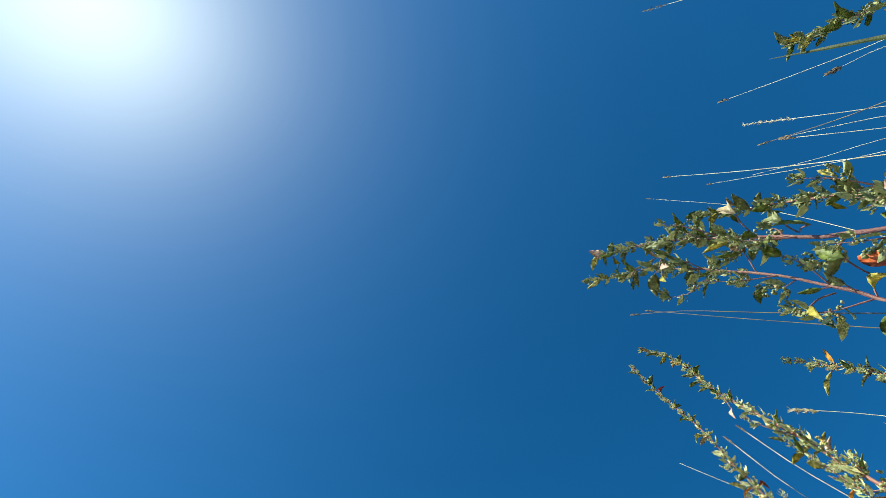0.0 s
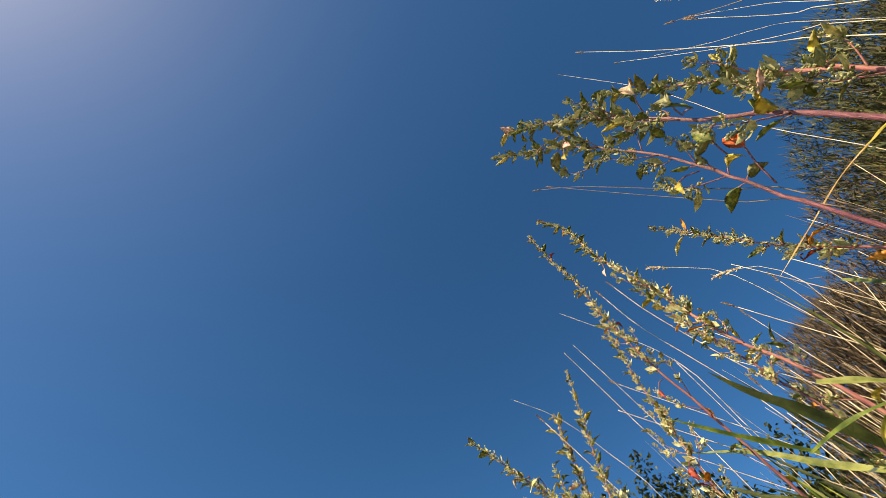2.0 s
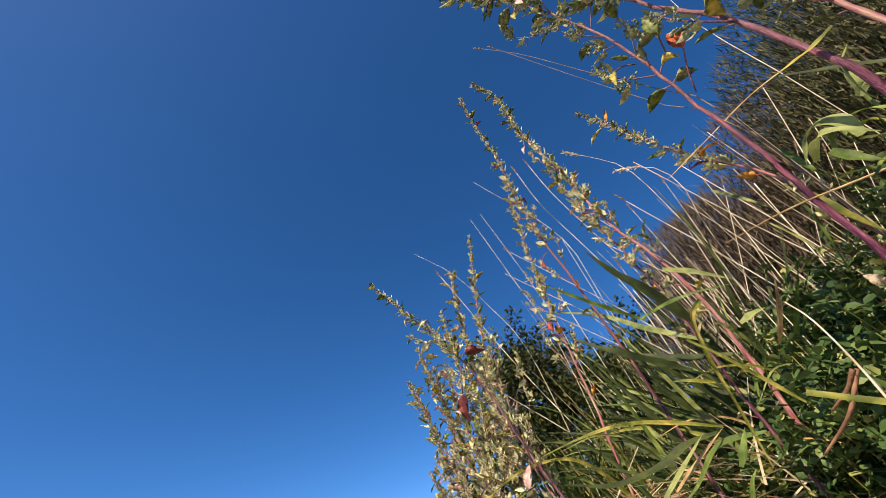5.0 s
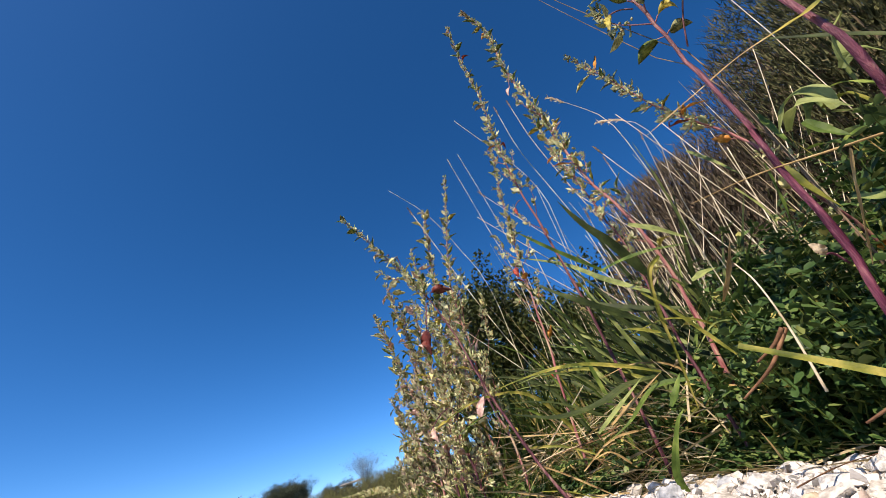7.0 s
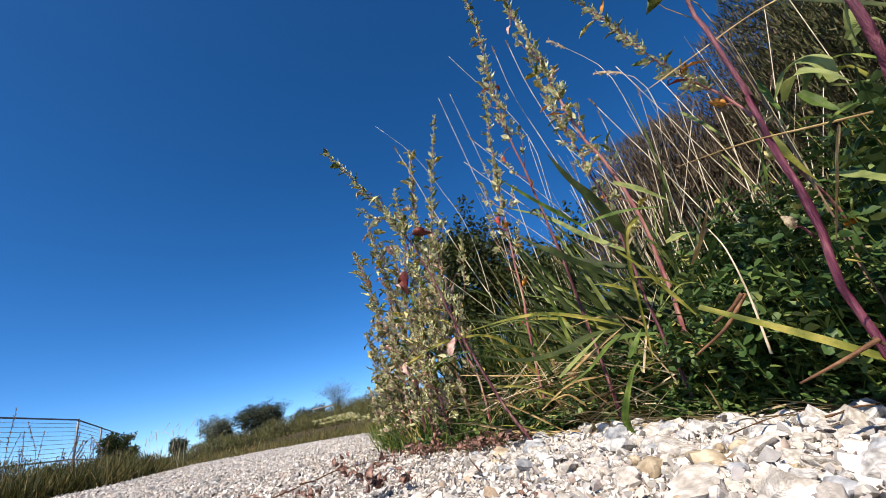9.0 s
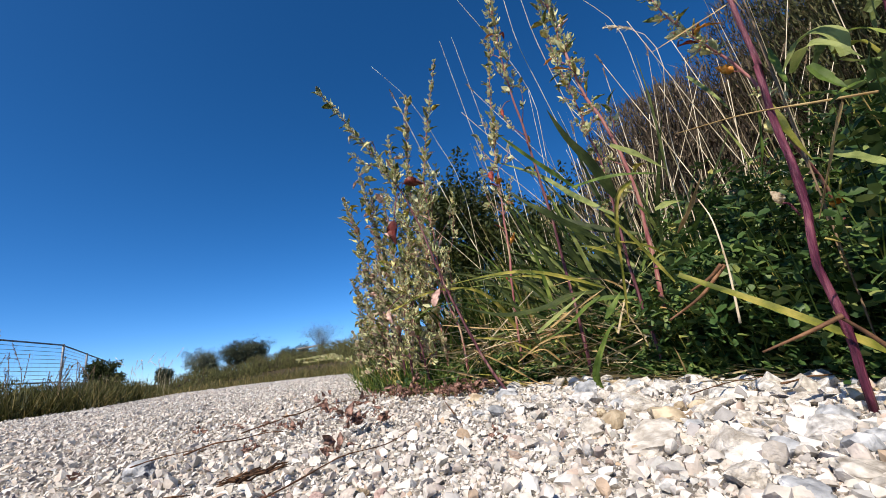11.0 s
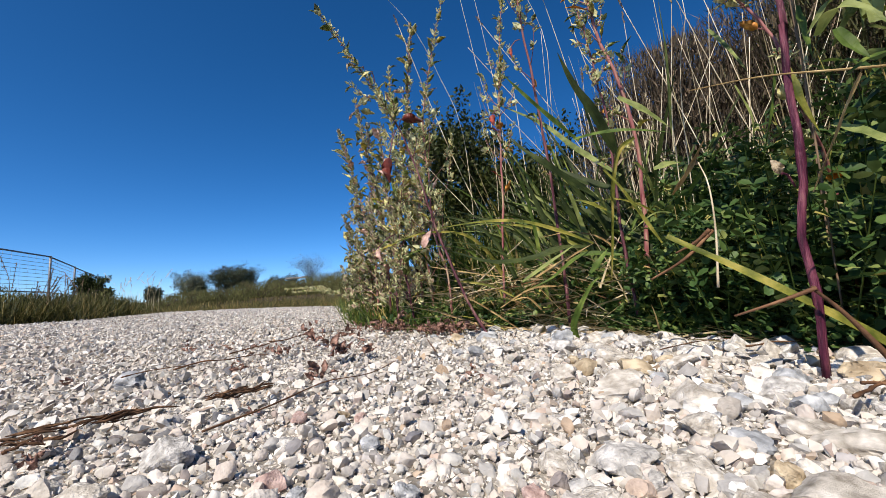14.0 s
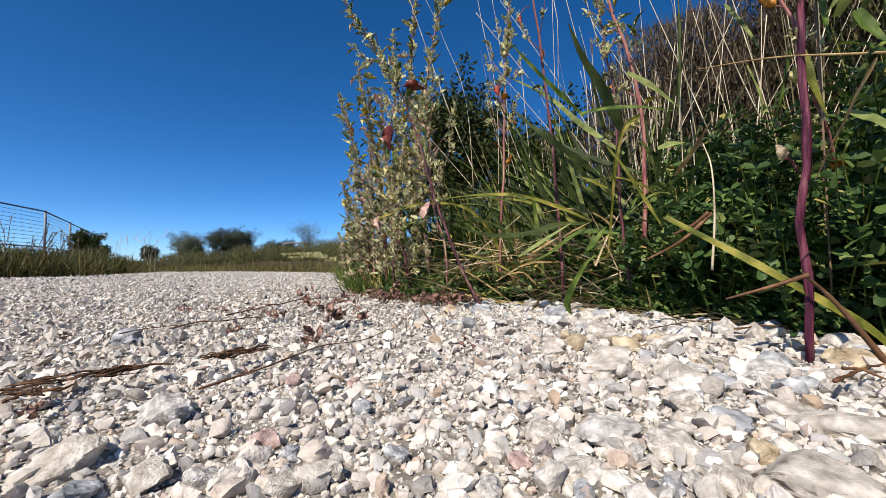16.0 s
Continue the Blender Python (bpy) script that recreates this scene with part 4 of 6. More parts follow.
# single leaves that stand out
one_leaf(W7, (-0.079, 0.615, 0.273), (-0.1, 0.1, -1), (-0.6, -0.9, 0.2), 0.040, "ovate", "maroon", (-0.071, 0.631, 0.322), "drooping dark red leaf")
one_leaf(W7, (-0.060, 0.627, 0.337), (1, -0.2, -0.15), (0.1, 0.6, 1), 0.036, "ovate", "maroon", (-0.064, 0.637, 0.333), "dark maroon leaf")
one_leaf(W7, (-0.030, 0.599, 0.128), (0.35, -0.2, 1.0), (-0.6, -0.9, 0.2), 0.028, "ovate", "pink", (-0.017, 0.625, 0.154), "pale pink leaf")
one_leaf(W7, (-0.106, 0.651, 0.137), (0.2, -0.2, -1), (-0.6, -0.9, 0.2), 0.022, "ovate", "pink", (-0.082, 0.695, 0.165), "pale pink leaf")
one_leaf(W7, (-0.105, 0.621, 0.417), (-0.8, -0.3, -0.7), (-0.5, -0.9, 0.4), 0.026, "narrow", "grey", (-0.101, 0.632, 0.402), "pale green pointed leaf")
one_leaf(W7, (-0.119, 0.619, 0.422), (-1, -0.2, -0.05), (-0.1, -0.6, 1), 0.020, "narrow", "green", (-0.118, 0.629, 0.425), "green pointed leaf")
one_leaf(W1, (0.267, 0.263, 0.396), (-0.05, -0.15, 1), (-0.4, -1, 0.3), 0.028, "ovate", "scarlet", (0.262, 0.289, 0.359), "bright orange-red leaf on thin stalk")
one_leaf(W1, (0.262, 0.262, 0.432), (-0.1, -0.2, 1), (-0.6, -1, -0.2), 0.028, "ovate", "green", (0.268, 0.284, 0.413), "broad green leaf")
one_leaf(W1, (0.222, 0.296, 0.442), (-0.4, -0.2, -0.9), (-0.6, -1, 0.2), 0.030, "narrow", "yellow", (0.251, 0.299, 0.445), "yellowing leaf with brown edge")
one_leaf(W1, (0.178, 0.290, 0.634), (-0.3, -0.3, -1), (-0.6, -1, 0.2), 0.030, "narrow", "yellow", (0.202, 0.286, 0.665), "hanging yellow-green leaf")
one_leaf(W1, (0.188, 0.283, 0.650), (0.1, -0.3, -1), (-0.6, -1, 0.2), 0.022, "ovate", "pink", (0.206, 0.283, 0.675), "hanging pink leaf")
one_leaf(W1, (0.154, 0.292, 0.690), (-0.5, -0.2, -1), (-0.6, -1, 0.2), 0.022, "narrow", "green", (0.177, 0.291, 0.707), "hanging green leaf")
one_leaf(W2, (0.257, 0.223, 0.543), (0.3, -0.3, 0.9), (-0.8, -1, 0.1), 0.038, "curled", "dry", (0.260, 0.249, 0.539), "curled pale grey leaf")
one_leaf(W2, (0.263, 0.231, 0.484), (0.1, -0.3, 0.9), (-0.8, -1, 0.1), 0.030, "curled", "sage", (0.273, 0.250, 0.488), "curled pale grey leaf")
one_leaf(W2, (0.264, 0.230, 0.454), (-0.5, -0.3, 0.8), (0.8, -1, 0.1), 0.030, "ovate", "green", (0.273, 0.250, 0.486), "dark green leaf")
one_leaf(W3, (0.367, 0.242, 0.537), (0.1, -0.2, 1), (-0.6, -1, 0.1), 0.026, "narrow", "yellow", (0.367, 0.261, 0.533), "upright yellow-green leaf")
one_leaf(W1, (0.237, 0.284, 0.134), (-0.5, -0.2, 0.7), (-0.8, -1, 0.2), 0.014, "curled", "dry", (0.252, 0.291, 0.126), "withered tan bud leaf on stalk")
one_leaf(W4, (0.177, 0.552, 0.661), (-0.4, -0.3, -0.9), (-0.8, -1, 0.2), 0.030, "narrow", "pink", (0.192, 0.568, 0.711), "salmon pink hanging leaf")
one_leaf(W4, (0.214, 0.550, 0.454), (-1, -0.2, 0.1), (0, -0.7, 1), 0.030, "narrow", "orange", (0.230, 0.565, 0.455), "orange pointed leaf")
one_leaf(W5, (0.085, 0.634, 0.342), (0, -0.2, -1), (-0.5, -1, 0.1), 0.020, "ovate", "red", (0.100, 0.652, 0.355), "small red leaf")
one_leaf(W5, (0.118, 0.619, 0.445), (0, -0.2, -1), (-0.5, -1, 0.1), 0.020, "narrow", "red", (0.137, 0.635, 0.468), "small red leaf")
one_leaf(W9, (0.269, 0.385, 0.346), (0.8, -0.2, 0), (0, -0.6, 1), 0.022, "ovate", "red", (0.285, 0.398, 0.363), "rust-red leaf")
one_leaf(W9, (0.277, 0.367, 0.349), (0.9, -0.2, 0.1), (0, -0.6, 1), 0.026, "narrow", "orange", (0.288, 0.384, 0.357), "orange-yellow leaf")

# ---- grass blades and stalks that stand out ----
grass_blade([(0.307, 0.272, -0.010), (0.288, 0.278, 0.016), (0.256, 0.288, 0.040), (0.223, 0.308, 0.067), (0.183, 0.339, 0.100)], 0.0092, M_BLADE_YELLOW, "broad yellow-green striped grass blade drooping over the clover", taper=0.35, fold=0.15)
grass_blade([(0.168, 0.545, -0.010), (0.161, 0.536, 0.017), (0.175, 0.511, 0.060), (0.187, 0.507, 0.073)], 0.013, M_BLADE, "short broad green grass blade at the gravel edge", taper=0.9)
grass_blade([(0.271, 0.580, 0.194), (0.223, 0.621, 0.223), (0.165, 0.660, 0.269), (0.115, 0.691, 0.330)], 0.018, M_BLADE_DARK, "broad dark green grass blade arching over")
grass_blade([(0.275, 0.622, 0.230), (0.223, 0.664, 0.292), (0.178, 0.698, 0.351), (0.096, 0.734, 0.412)], 0.015, M_BLADE_PALE, "broad grey-green grass blade")
grass_blade([(0.211, 0.583, 0.123), (0.163, 0.577, 0.142), (0.107, 0.570, 0.157), (0.051, 0.568, 0.158), (-0.016, 0.560, 0.149)], 0.010, M_BLADE_YELLOW, "long yellow-green grass blade lying sideways")
# This blade's shade is painted by the dark green.
grass_blade([(0.197, 0.567, 0.118), (0.156, 0.559, 0.116), (0.117, 0.558, 0.104), (0.063, 0.556, 0.101), (0.011, 0.560, 0.117)], 0.014, M_BLADE_DARK, "long grass blade with shade put into its dark green", taper=0.9)
grass_blade([(0.221, 0.515, 0.100), (0.180, 0.541, 0.104), (0.143, 0.562, 0.076), (0.113, 0.569, 0.062)], 0.010, M_BLADE, "green grass blade pointing down")
grass_blade([(0.300, 0.349, 0.250), (0.282, 0.337, 0.207), (0.271, 0.334, 0.176), (0.267, 0.337, 0.154)], 0.012, M_BLADE, "translucent green grass blade hanging behind the purple stem", up=(0.7, -0.7, 0.1))
grass_blade([(0.259, 0.264, 0.161), (0.261, 0.248, 0.150), (0.256, 0.224, 0.132)], 0.010, M_BLADE_PALE, "broad green grass blade", taper=0.3)
grass_blade([(0.278, 0.288, 0.161), (0.270, 0.281, 0.124), (0.268, 0.277, 0.092), (0.269, 0.269, 0.058)], 0.005, M_BLADE, "thin drooping green grass blade", up=(0.7, -0.7, 0.1))
grass_blade([(0.324, 0.234, 0.292), (0.317, 0.244, 0.282), (0.313, 0.249, 0.257), (0.313, 0.249, 0.244)], 0.016, M_BLADE_PALE, "pale bent grass leaf", up=(0.7, -0.7, 0.1))
grass_blade([(0.299, 0.265, 0.232), (0.299, 0.265, 0.251), (0.292, 0.274, 0.262), (0.291, 0.289, 0.262), (0.289, 0.305, 0.249)], 0.018, M_BLADE_PALE, "broad folded pale green grass leaf")
grass_blade([(0.347, 0.237, 0.258), (0.336, 0.252, 0.286), (0.322, 0.270, 0.316), (0.317, 0.291, 0.347)], 0.008, M_BLADE_DARK, "dark grass blade lying across the stems")
grass_blade([(0.295, 0.207, 0.288), (0.285, 0.220, 0.288), (0.278, 0.244, 0.299)], 0.010, M_BLADE_YELLOW, "yellow-green grass blade", taper=0.2)
grass_blade([(0.280, 0.241, 0.298), (0.269, 0.269, 0.309), (0.253, 0.310, 0.318), (0.223, 0.356, 0.322)], 0.006, M_DRYBLADE, "dry yellow grass blade slanting over the weeds", taper=0.7)
grass_blade([(0.344, 0.492, 0.379), (0.336, 0.448, 0.323), (0.334, 0.424, 0.283)], 0.008, M_BLADE_PALE, "pale green bent grass leaf")
grass_blade([(0.458, 0.144, 0.463), (0.461, 0.134, 0.526), (0.463, 0.125, 0.603), (0.466, 0.116, 0.681)], 0.009, M_BLADE_DARK, "dark green pointed grass blade against the sky")
grass_blade([(0.334, 0.331, 0.254), (0.335, 0.315, 0.272), (0.340, 0.309, 0.279), (0.332, 0.304, 0.250)], 0.014, M_BLADE_PALE, "pale bent grass leaf", up=(0.2, -0.9, 0.4))
grass_blade([(0.333, 0.303, 0.260), (0.335, 0.285, 0.257), (0.339, 0.280, 0.245), (0.341, 0.278, 0.226)], 0.014, M_BLADE_YELLOW, "yellow-green bent grass leaf", up=(0.2, -0.9, 0.4))
grass_blade([(0.335, 0.301, 0.252), (0.335, 0.286, 0.240), (0.338, 0.282, 0.228), (0.342, 0.277, 0.212)], 0.016, M_BLADE_PALE, "broad grey-green grass leaf", up=(0.2, -0.9, 0.4))
grass_blade([(0.342, 0.365, 0.317), (0.336, 0.357, 0.293), (0.330, 0.348, 0.270), (0.325, 0.340, 0.249)], 0.014, M_BLADE, "green grass leaf bent over", up=(0.2, -0.9, 0.4))
grass_blade([(0.357, 0.290, 0.285), (0.364, 0.282, 0.293), (0.368, 0.276, 0.290), (0.372, 0.271, 0.275)], 0.015, M_BLADE_PALE, "pale folded grass leaf", up=(0.2, -0.9, 0.4))
grass_blade([(0.357, 0.274, 0.244), (0.352, 0.280, 0.257), (0.346, 0.287, 0.269), (0.347, 0.302, 0.278)], 0.013, M_BLADE, "green grass leaf lying over the clover", up=(0.2, -0.9, 0.4))
grass_blade([(0.379, 0.294, 0.320), (0.369, 0.291, 0.302), (0.366, 0.295, 0.284), (0.365, 0.296, 0.264)], 0.015, M_BLADE_PALE, "pale upright grass leaf", up=(0.2, -0.9, 0.4))
grass_blade([(0.328, 0.336, 0.244), (0.331, 0.319, 0.236), (0.338, 0.312, 0.224), (0.346, 0.303, 0.208)], 0.013, M_BLADE, "green grass leaf lying over the clover", up=(0.2, -0.9, 0.4))
grass_blade([(0.207, 0.427, 0.218), (0.184, 0.415, 0.199), (0.176, 0.418, 0.163), (0.173, 0.423, 0.111), (0.170, 0.427, 0.068)], 0.0089, M_BLADE_YELLOW, "bright green grass blade bent over and hanging down", up=(0.5, -0.85, 0.1), taper=0.8)
grass_blade([(0.212, 0.468, 0.283), (0.237, 0.459, 0.262), (0.265, 0.459, 0.239)], 0.0134, M_BLADE_PALE, "broad pale green grass blade")
grass_blade([(0.172, 0.519, 0.253), (0.195, 0.490, 0.249), (0.222, 0.469, 0.243), (0.267, 0.460, 0.234)], 0.0096, M_BLADE, "green grass blade lying level")
grass_blade([(0.214, 0.405, 0.101), (0.198, 0.404, 0.126), (0.178, 0.402, 0.156), (0.162, 0.403, 0.177)], 0.0050, M_BLADE_YELLOW, "yellow-green stiff grass blade", taper=0.5)
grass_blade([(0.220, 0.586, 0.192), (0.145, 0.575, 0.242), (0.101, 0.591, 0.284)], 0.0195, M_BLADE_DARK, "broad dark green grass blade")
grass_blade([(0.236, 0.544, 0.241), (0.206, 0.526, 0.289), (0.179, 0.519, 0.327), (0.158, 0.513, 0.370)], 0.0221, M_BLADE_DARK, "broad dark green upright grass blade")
grass_blade([(0.192, 0.554, 0.263), (0.130, 0.531, 0.307), (0.083, 0.519, 0.349)], 0.0135, M_BLADE, "green grass blade arching over")
grass_blade([(0.225, 0.429, 0.183), (0.236, 0.422, 0.186), (0.252, 0.425, 0.188)], 0.0129, M_BLADE_PALE, "short broad pale green grass leaf")
grass_blade([(0.217, 0.385, 0.144), (0.226, 0.369, 0.164), (0.237, 0.360, 0.189)], 0.0115, M_DRYBLADE, "withered tan folded grass leaf", up=(0.5, -0.85, 0.1))
grass_blade([(0.187, 0.466, 0.148), (0.170, 0.461, 0.154), (0.153, 0.465, 0.162)], 0.0086, M_BLADE_YELLOW, "yellow-green short grass blade")
grass_blade([(0.099, 0.541, 0.072), (0.132, 0.533, 0.094), (0.170, 0.530, 0.118)], 0.0085, M_BLADE_PALE, "pale green grass blade slanting up")
grass_blade([(0.118, 0.547, 0.077), (0.155, 0.537, 0.098), (0.192, 0.534, 0.117)], 0.0067, M_DRYBLADE, "dry tan grass blade slanting up")
grass_blade([(0.164, 0.472, 0.077), (0.174, 0.468, 0.090), (0.187, 0.472, 0.105)], 0.0103, M_BLADE, "short green grass blade")
grass_blade([(0.286, 0.495, 0.243), (0.271, 0.463, 0.328), (0.258, 0.445, 0.387)], 0.0103, M_BLADE_PALE, "tall pale green upright grass blade", up=(0.5, -0.85, 0.1))
grass_blade([(0.230, 0.236, 0.206), (0.223, 0.216, 0.210), (0.229, 0.207, 0.203), (0.235, 0.201, 0.188)], 0.0112, M_BLADE_PALE, "broad bright green grass leaf bent over")
grass_blade([(0.242, 0.236, 0.210), (0.246, 0.232, 0.197), (0.250, 0.227, 0.185)], 0.0125, M_BLADE, "broad green grass leaf")
grass_blade([(0.238, 0.222, 0.174), (0.233, 0.227, 0.159), (0.231, 0.236, 0.141), (0.229, 0.252, 0.113)], 0.0070, M_DRYBLADE, "withered yellow folded grass leaf", up=(0.5, -0.85, 0.1), taper=0.5)
grass_blade([(0.251, 0.242, 0.184), (0.252, 0.231, 0.187), (0.255, 0.221, 0.186)], 0.0100, M_BLADE, "green grass leaf over the clover")
grass_blade([(0.265, 0.298, 0.219), (0.269, 0.295, 0.191), (0.279, 0.295, 0.167)], 0.0094, M_BLADE_YELLOW, "yellow-green grass leaf")
grass_blade([(0.279, 0.372, 0.244), (0.287, 0.367, 0.211), (0.291, 0.374, 0.184)], 0.0093, M_BLADE_PALE, "pale grass leaf bent down", up=(0.5, -0.85, 0.1))
grass_stalk([(0.274, 0.234, 0.184), (0.265, 0.258, 0.195), (0.252, 0.310, 0.219), (0.234, 0.372, 0.240)], 0.0009, "dry straw-coloured grass stalk lying across the weeds", mat=M_DRYBLADE)
grass_stalk([(0.229, 0.352, 0.056), (0.231, 0.350, 0.104), (0.230, 0.351, 0.144), (0.231, 0.363, 0.168)], 0.0011, "bent pale dry grass stalk")
grass_stalk([(0.284, 0.260, -0.010), (0.259, 0.271, 0.033), (0.245, 0.278, 0.052), (0.243, 0.279, 0.055)], 0.0024, "rust-brown dead twig over the clover", mat=M_TWIG)
grass_stalk([(0.245, 0.277, 0.054), (0.231, 0.289, 0.046), (0.203, 0.298, 0.036)], 0.0017, "rust-brown dead twig with frayed pale end", mat=M_TWIG)
grass_stalk([(0.257, 0.394, 0.110), (0.230, 0.398, 0.084), (0.208, 0.422, 0.066)], 0.0022, "brown dead twig under the grass", mat=M_TWIG)
grass_stalk([(0.244, 0.378, 0.109), (0.237, 0.389, 0.099), (0.224, 0.402, 0.090)], 0.0022, "brown dead twig under the grass", mat=M_TWIG)
# slender stalks that rise against the sky
grass_stalk([(0.671, 0.373, -0.010), (0.651, 0.372, 0.621), (0.644, 0.385, 0.796), (0.632, 0.404, 1.107), (0.623, 0.418, 1.462)], 0.0013, "pale dry grass stalk with brown cylindrical seed head", 0.05, 0.005)
grass_stalk([(0.646, 0.309, -0.010), (0.628, 0.310, 0.597), (0.622, 0.321, 0.711), (0.622, 0.322, 0.914)], 0.0009, "thin dry grass stalk with small seed head", 0.04, 0.004)
grass_stalk([(0.573, 0.220, -0.010), (0.557, 0.224, 0.544), (0.552, 0.236, 0.606), (0.542, 0.258, 0.714), (0.532, 0.278, 0.848)], 0.0012, "dark dry grass stalk with narrow seed head", 0.03, 0.003, M_STRAW_DARK)
grass_stalk([(0.640, 0.275, -0.010), (0.621, 0.277, 0.589), (0.618, 0.283, 0.700), (0.619, 0.282, 0.829), (0.621, 0.276, 1.034)], 0.0009, "dry grass stalk with feathery pale plume", 0.16, 0.004, plume=True)
grass_stalk([(0.671, 0.351, -0.010), (0.652, 0.351, 0.619), (0.643, 0.367, 0.738), (0.629, 0.390, 0.884), (0.604, 0.427, 1.227)], 0.0008, "thin dry grass stalk", 0.02, 0.003)
grass_stalk([(0.381, 0.409, -0.010), (0.370, 0.407, 0.393), (0.343, 0.430, 0.500), (0.297, 0.463, 0.676), (0.222, 0.503, 0.940)], 0.0009, "thin dark grass stalk with sparse spikelets", 0.03, 0.002, M_STRAW_DARK)
grass_stalk([(0.622, 0.531, -0.010), (0.604, 0.525, 0.593), (0.600, 0.529, 0.782), (0.618, 0.508, 1.135), (0.613, 0.514, 1.671)], 0.0008, "thin dry grass stalk", 0.04, 0.003)
grass_stalk([(0.644, 0.174, -0.010), (0.625, 0.179, 0.605), (0.623, 0.185, 0.692), (0.619, 0.197, 0.857), (0.616, 0.207, 1.027)], 0.0008, "thin dry grass stalk with small brown head", 0.035, 0.004)
grass_stalk([(0.688, 0.205, -0.010), (0.668, 0.209, 0.661), (0.668, 0.209, 0.748), (0.665, 0.220, 0.814)], 0.0008, "thin dry grass stalk with small brown head", 0.03, 0.006)
grass_stalk([(0.614, 0.057, -0.010), (0.596, 0.065, 0.671), (0.600, 0.006, 0.856), (0.599, -0.040, 1.038)], 0.0008, "thin brown grass stalk with narrow seed head", 0.09, 0.004)
grass_stalk([(0.666, 0.315, -0.010), (0.647, 0.316, 0.664), (0.648, 0.314, 0.763), (0.642, 0.327, 0.950)], 0.0008, "thin dry grass stalk", 0.03, 0.004)
grass_stalk([(0.690, 0.359, -0.010), (0.670, 0.359, 0.695), (0.667, 0.365, 0.799), (0.652, 0.390, 0.925), (0.634, 0.419, 1.109)], 0.0007, "thin dry grass stalk", 0.0, 0.004)
grass_stalk([(0.254, 0.882, -0.010), (0.246, 0.866, 0.447), (0.231, 0.870, 0.663), (0.097, 0.895, 0.965)], 0.0009, "thin pale dry grass stalk", 0.0, 0)
grass_stalk([(0.122, 0.909, -0.010), (0.119, 0.892, 0.400), (0.089, 0.896, 0.584), (0.044, 0.899, 0.835)], 0.0009, "thin pale dry grass stalk", 0.0, 0)
grass_stalk([(0.152, 0.957, -0.010), (0.148, 0.938, 0.408), (0.126, 0.942, 0.614), (0.080, 0.947, 0.883)], 0.0008, "thin pale dry grass stalk", 0.0, 0)
grass_stalk([(0.070, 0.847, 0.043), (0.051, 0.848, 0.382), (0.004, 0.850, 0.529), (-0.051, 0.848, 0.645), (-0.128, 0.840, 0.739)], 0.0007, "thin pale grass stalk against the sky", 0.0, 0)
grass_stalk([(0.275, 0.767, -0.010), (0.267, 0.754, 0.373), (0.244, 0.762, 0.517), (0.207, 0.773, 0.690), (0.194, 0.776, 0.821)], 0.0010, "pale dry grass stalk", 0.03, 0.003)
grass_stalk([(0.329, 0.801, -0.010), (0.319, 0.788, 0.396), (0.291, 0.799, 0.556), (0.256, 0.810, 0.741), (0.242, 0.815, 0.872)], 0.0011, "pale dry grass stalk", 0.03, 0.003)
grass_stalk([(0.362, 0.613, -0.010), (0.352, 0.605, 0.333), (0.348, 0.607, 0.465), (0.338, 0.613, 0.570), (0.308, 0.629, 0.640), (0.270, 0.646, 0.702)], 0.0008, "drooping dry grass stalk with airy panicle", 0.05, 0.003, plume=True)
grass_stalk([(0.366, 0.587, -0.010), (0.355, 0.580, 0.335), (0.369, 0.571, 0.460), (0.354, 0.581, 0.529), (0.313, 0.604, 0.565)], 0.0008, "drooping dry grass stalk with airy panicle", 0.05, 0.003, plume=True)
grass_stalk([(0.348, 0.370, -0.010), (0.338, 0.369, 0.386), (0.326, 0.379, 0.459), (0.286, 0.410, 0.600), (0.231, 0.443, 0.780), (0.183, 0.465, 0.891)], 0.0010, "dark thin grass stalk against the sky", 0.03, 0.002, M_STRAW_DARK)


# ---- clover mass ----
def leaflet():
    """A small rounded leaflet, 1 long along x, folded on its midrib."""
    V = np.array([(0, 0, 0), (0.42, 0.29, 0.08), (0.42, -0.29, 0.08), (0.86, 0.27, 0.09), (1.0, 0, 0.01), (0.86, -0.27, 0.09)])
    F = np.array([(0, 4, 3), (0, 3, 1), (0, 2, 5), (0, 5, 4)])
    return V, F


def trefoil():
    """Three leaflets on a short stalk, about 1 across."""
    LV, LF = leaflet()
    Vs, Fs = [], []
    for k, a in enumerate((0, 2.0, -2.0)):
        c, s = math.cos(a), math.sin(a)
        R = np.array([[c, -s, 0], [s, c, 0], [0, 0, 1]])
        Vs.append(LV @ R.T * 0.6 + np.array([0.35, 0, 0]))
        Fs.append(LF + k * len(LV))
    return np.vstack(Vs), np.vstack(Fs)


TREF_V, TREF_F = trefoil()
TREFOIL = np_mesh("leaf", TREF_V, TREF_F, M_CLOVER_OB)


def clover_height(az):
    """How tall the clover stands along the verge, by bearing in degrees."""
    return np.interp(az, [-12, 0, 10, 18, 24, 30, 42, 60, 85], [0.06, 0.09, 0.13, 0.20, 0.27, 0.33, 0.38, 0.40, 0.38])


def sprig_leaves(root, top, n, rg):
    """Places and turns of leaves along one sprig."""
    u = rg.uniform(0.15, 1.0, n)
    mid = (root + top) / 2 + rg.normal(size=3) * 0.01
    P = ((1 - u) ** 2)[:, None] * root + (2 * u * (1 - u))[:, None] * mid + (u ** 2)[:, None] * top
    a = rg.uniform(0, 6.283, n)
    out = np.stack([np.cos(a), np.sin(a), rg.uniform(0.0, 0.7, n)], -1)
    nrm = np.stack([rg.normal(size=n) * 0.75 - 0.2, rg.normal(size=n) * 0.75 - 0.35, np.ones(n)], -1)
    return P, turns(out, nrm), rg.uniform(0.013, 0.027, n)


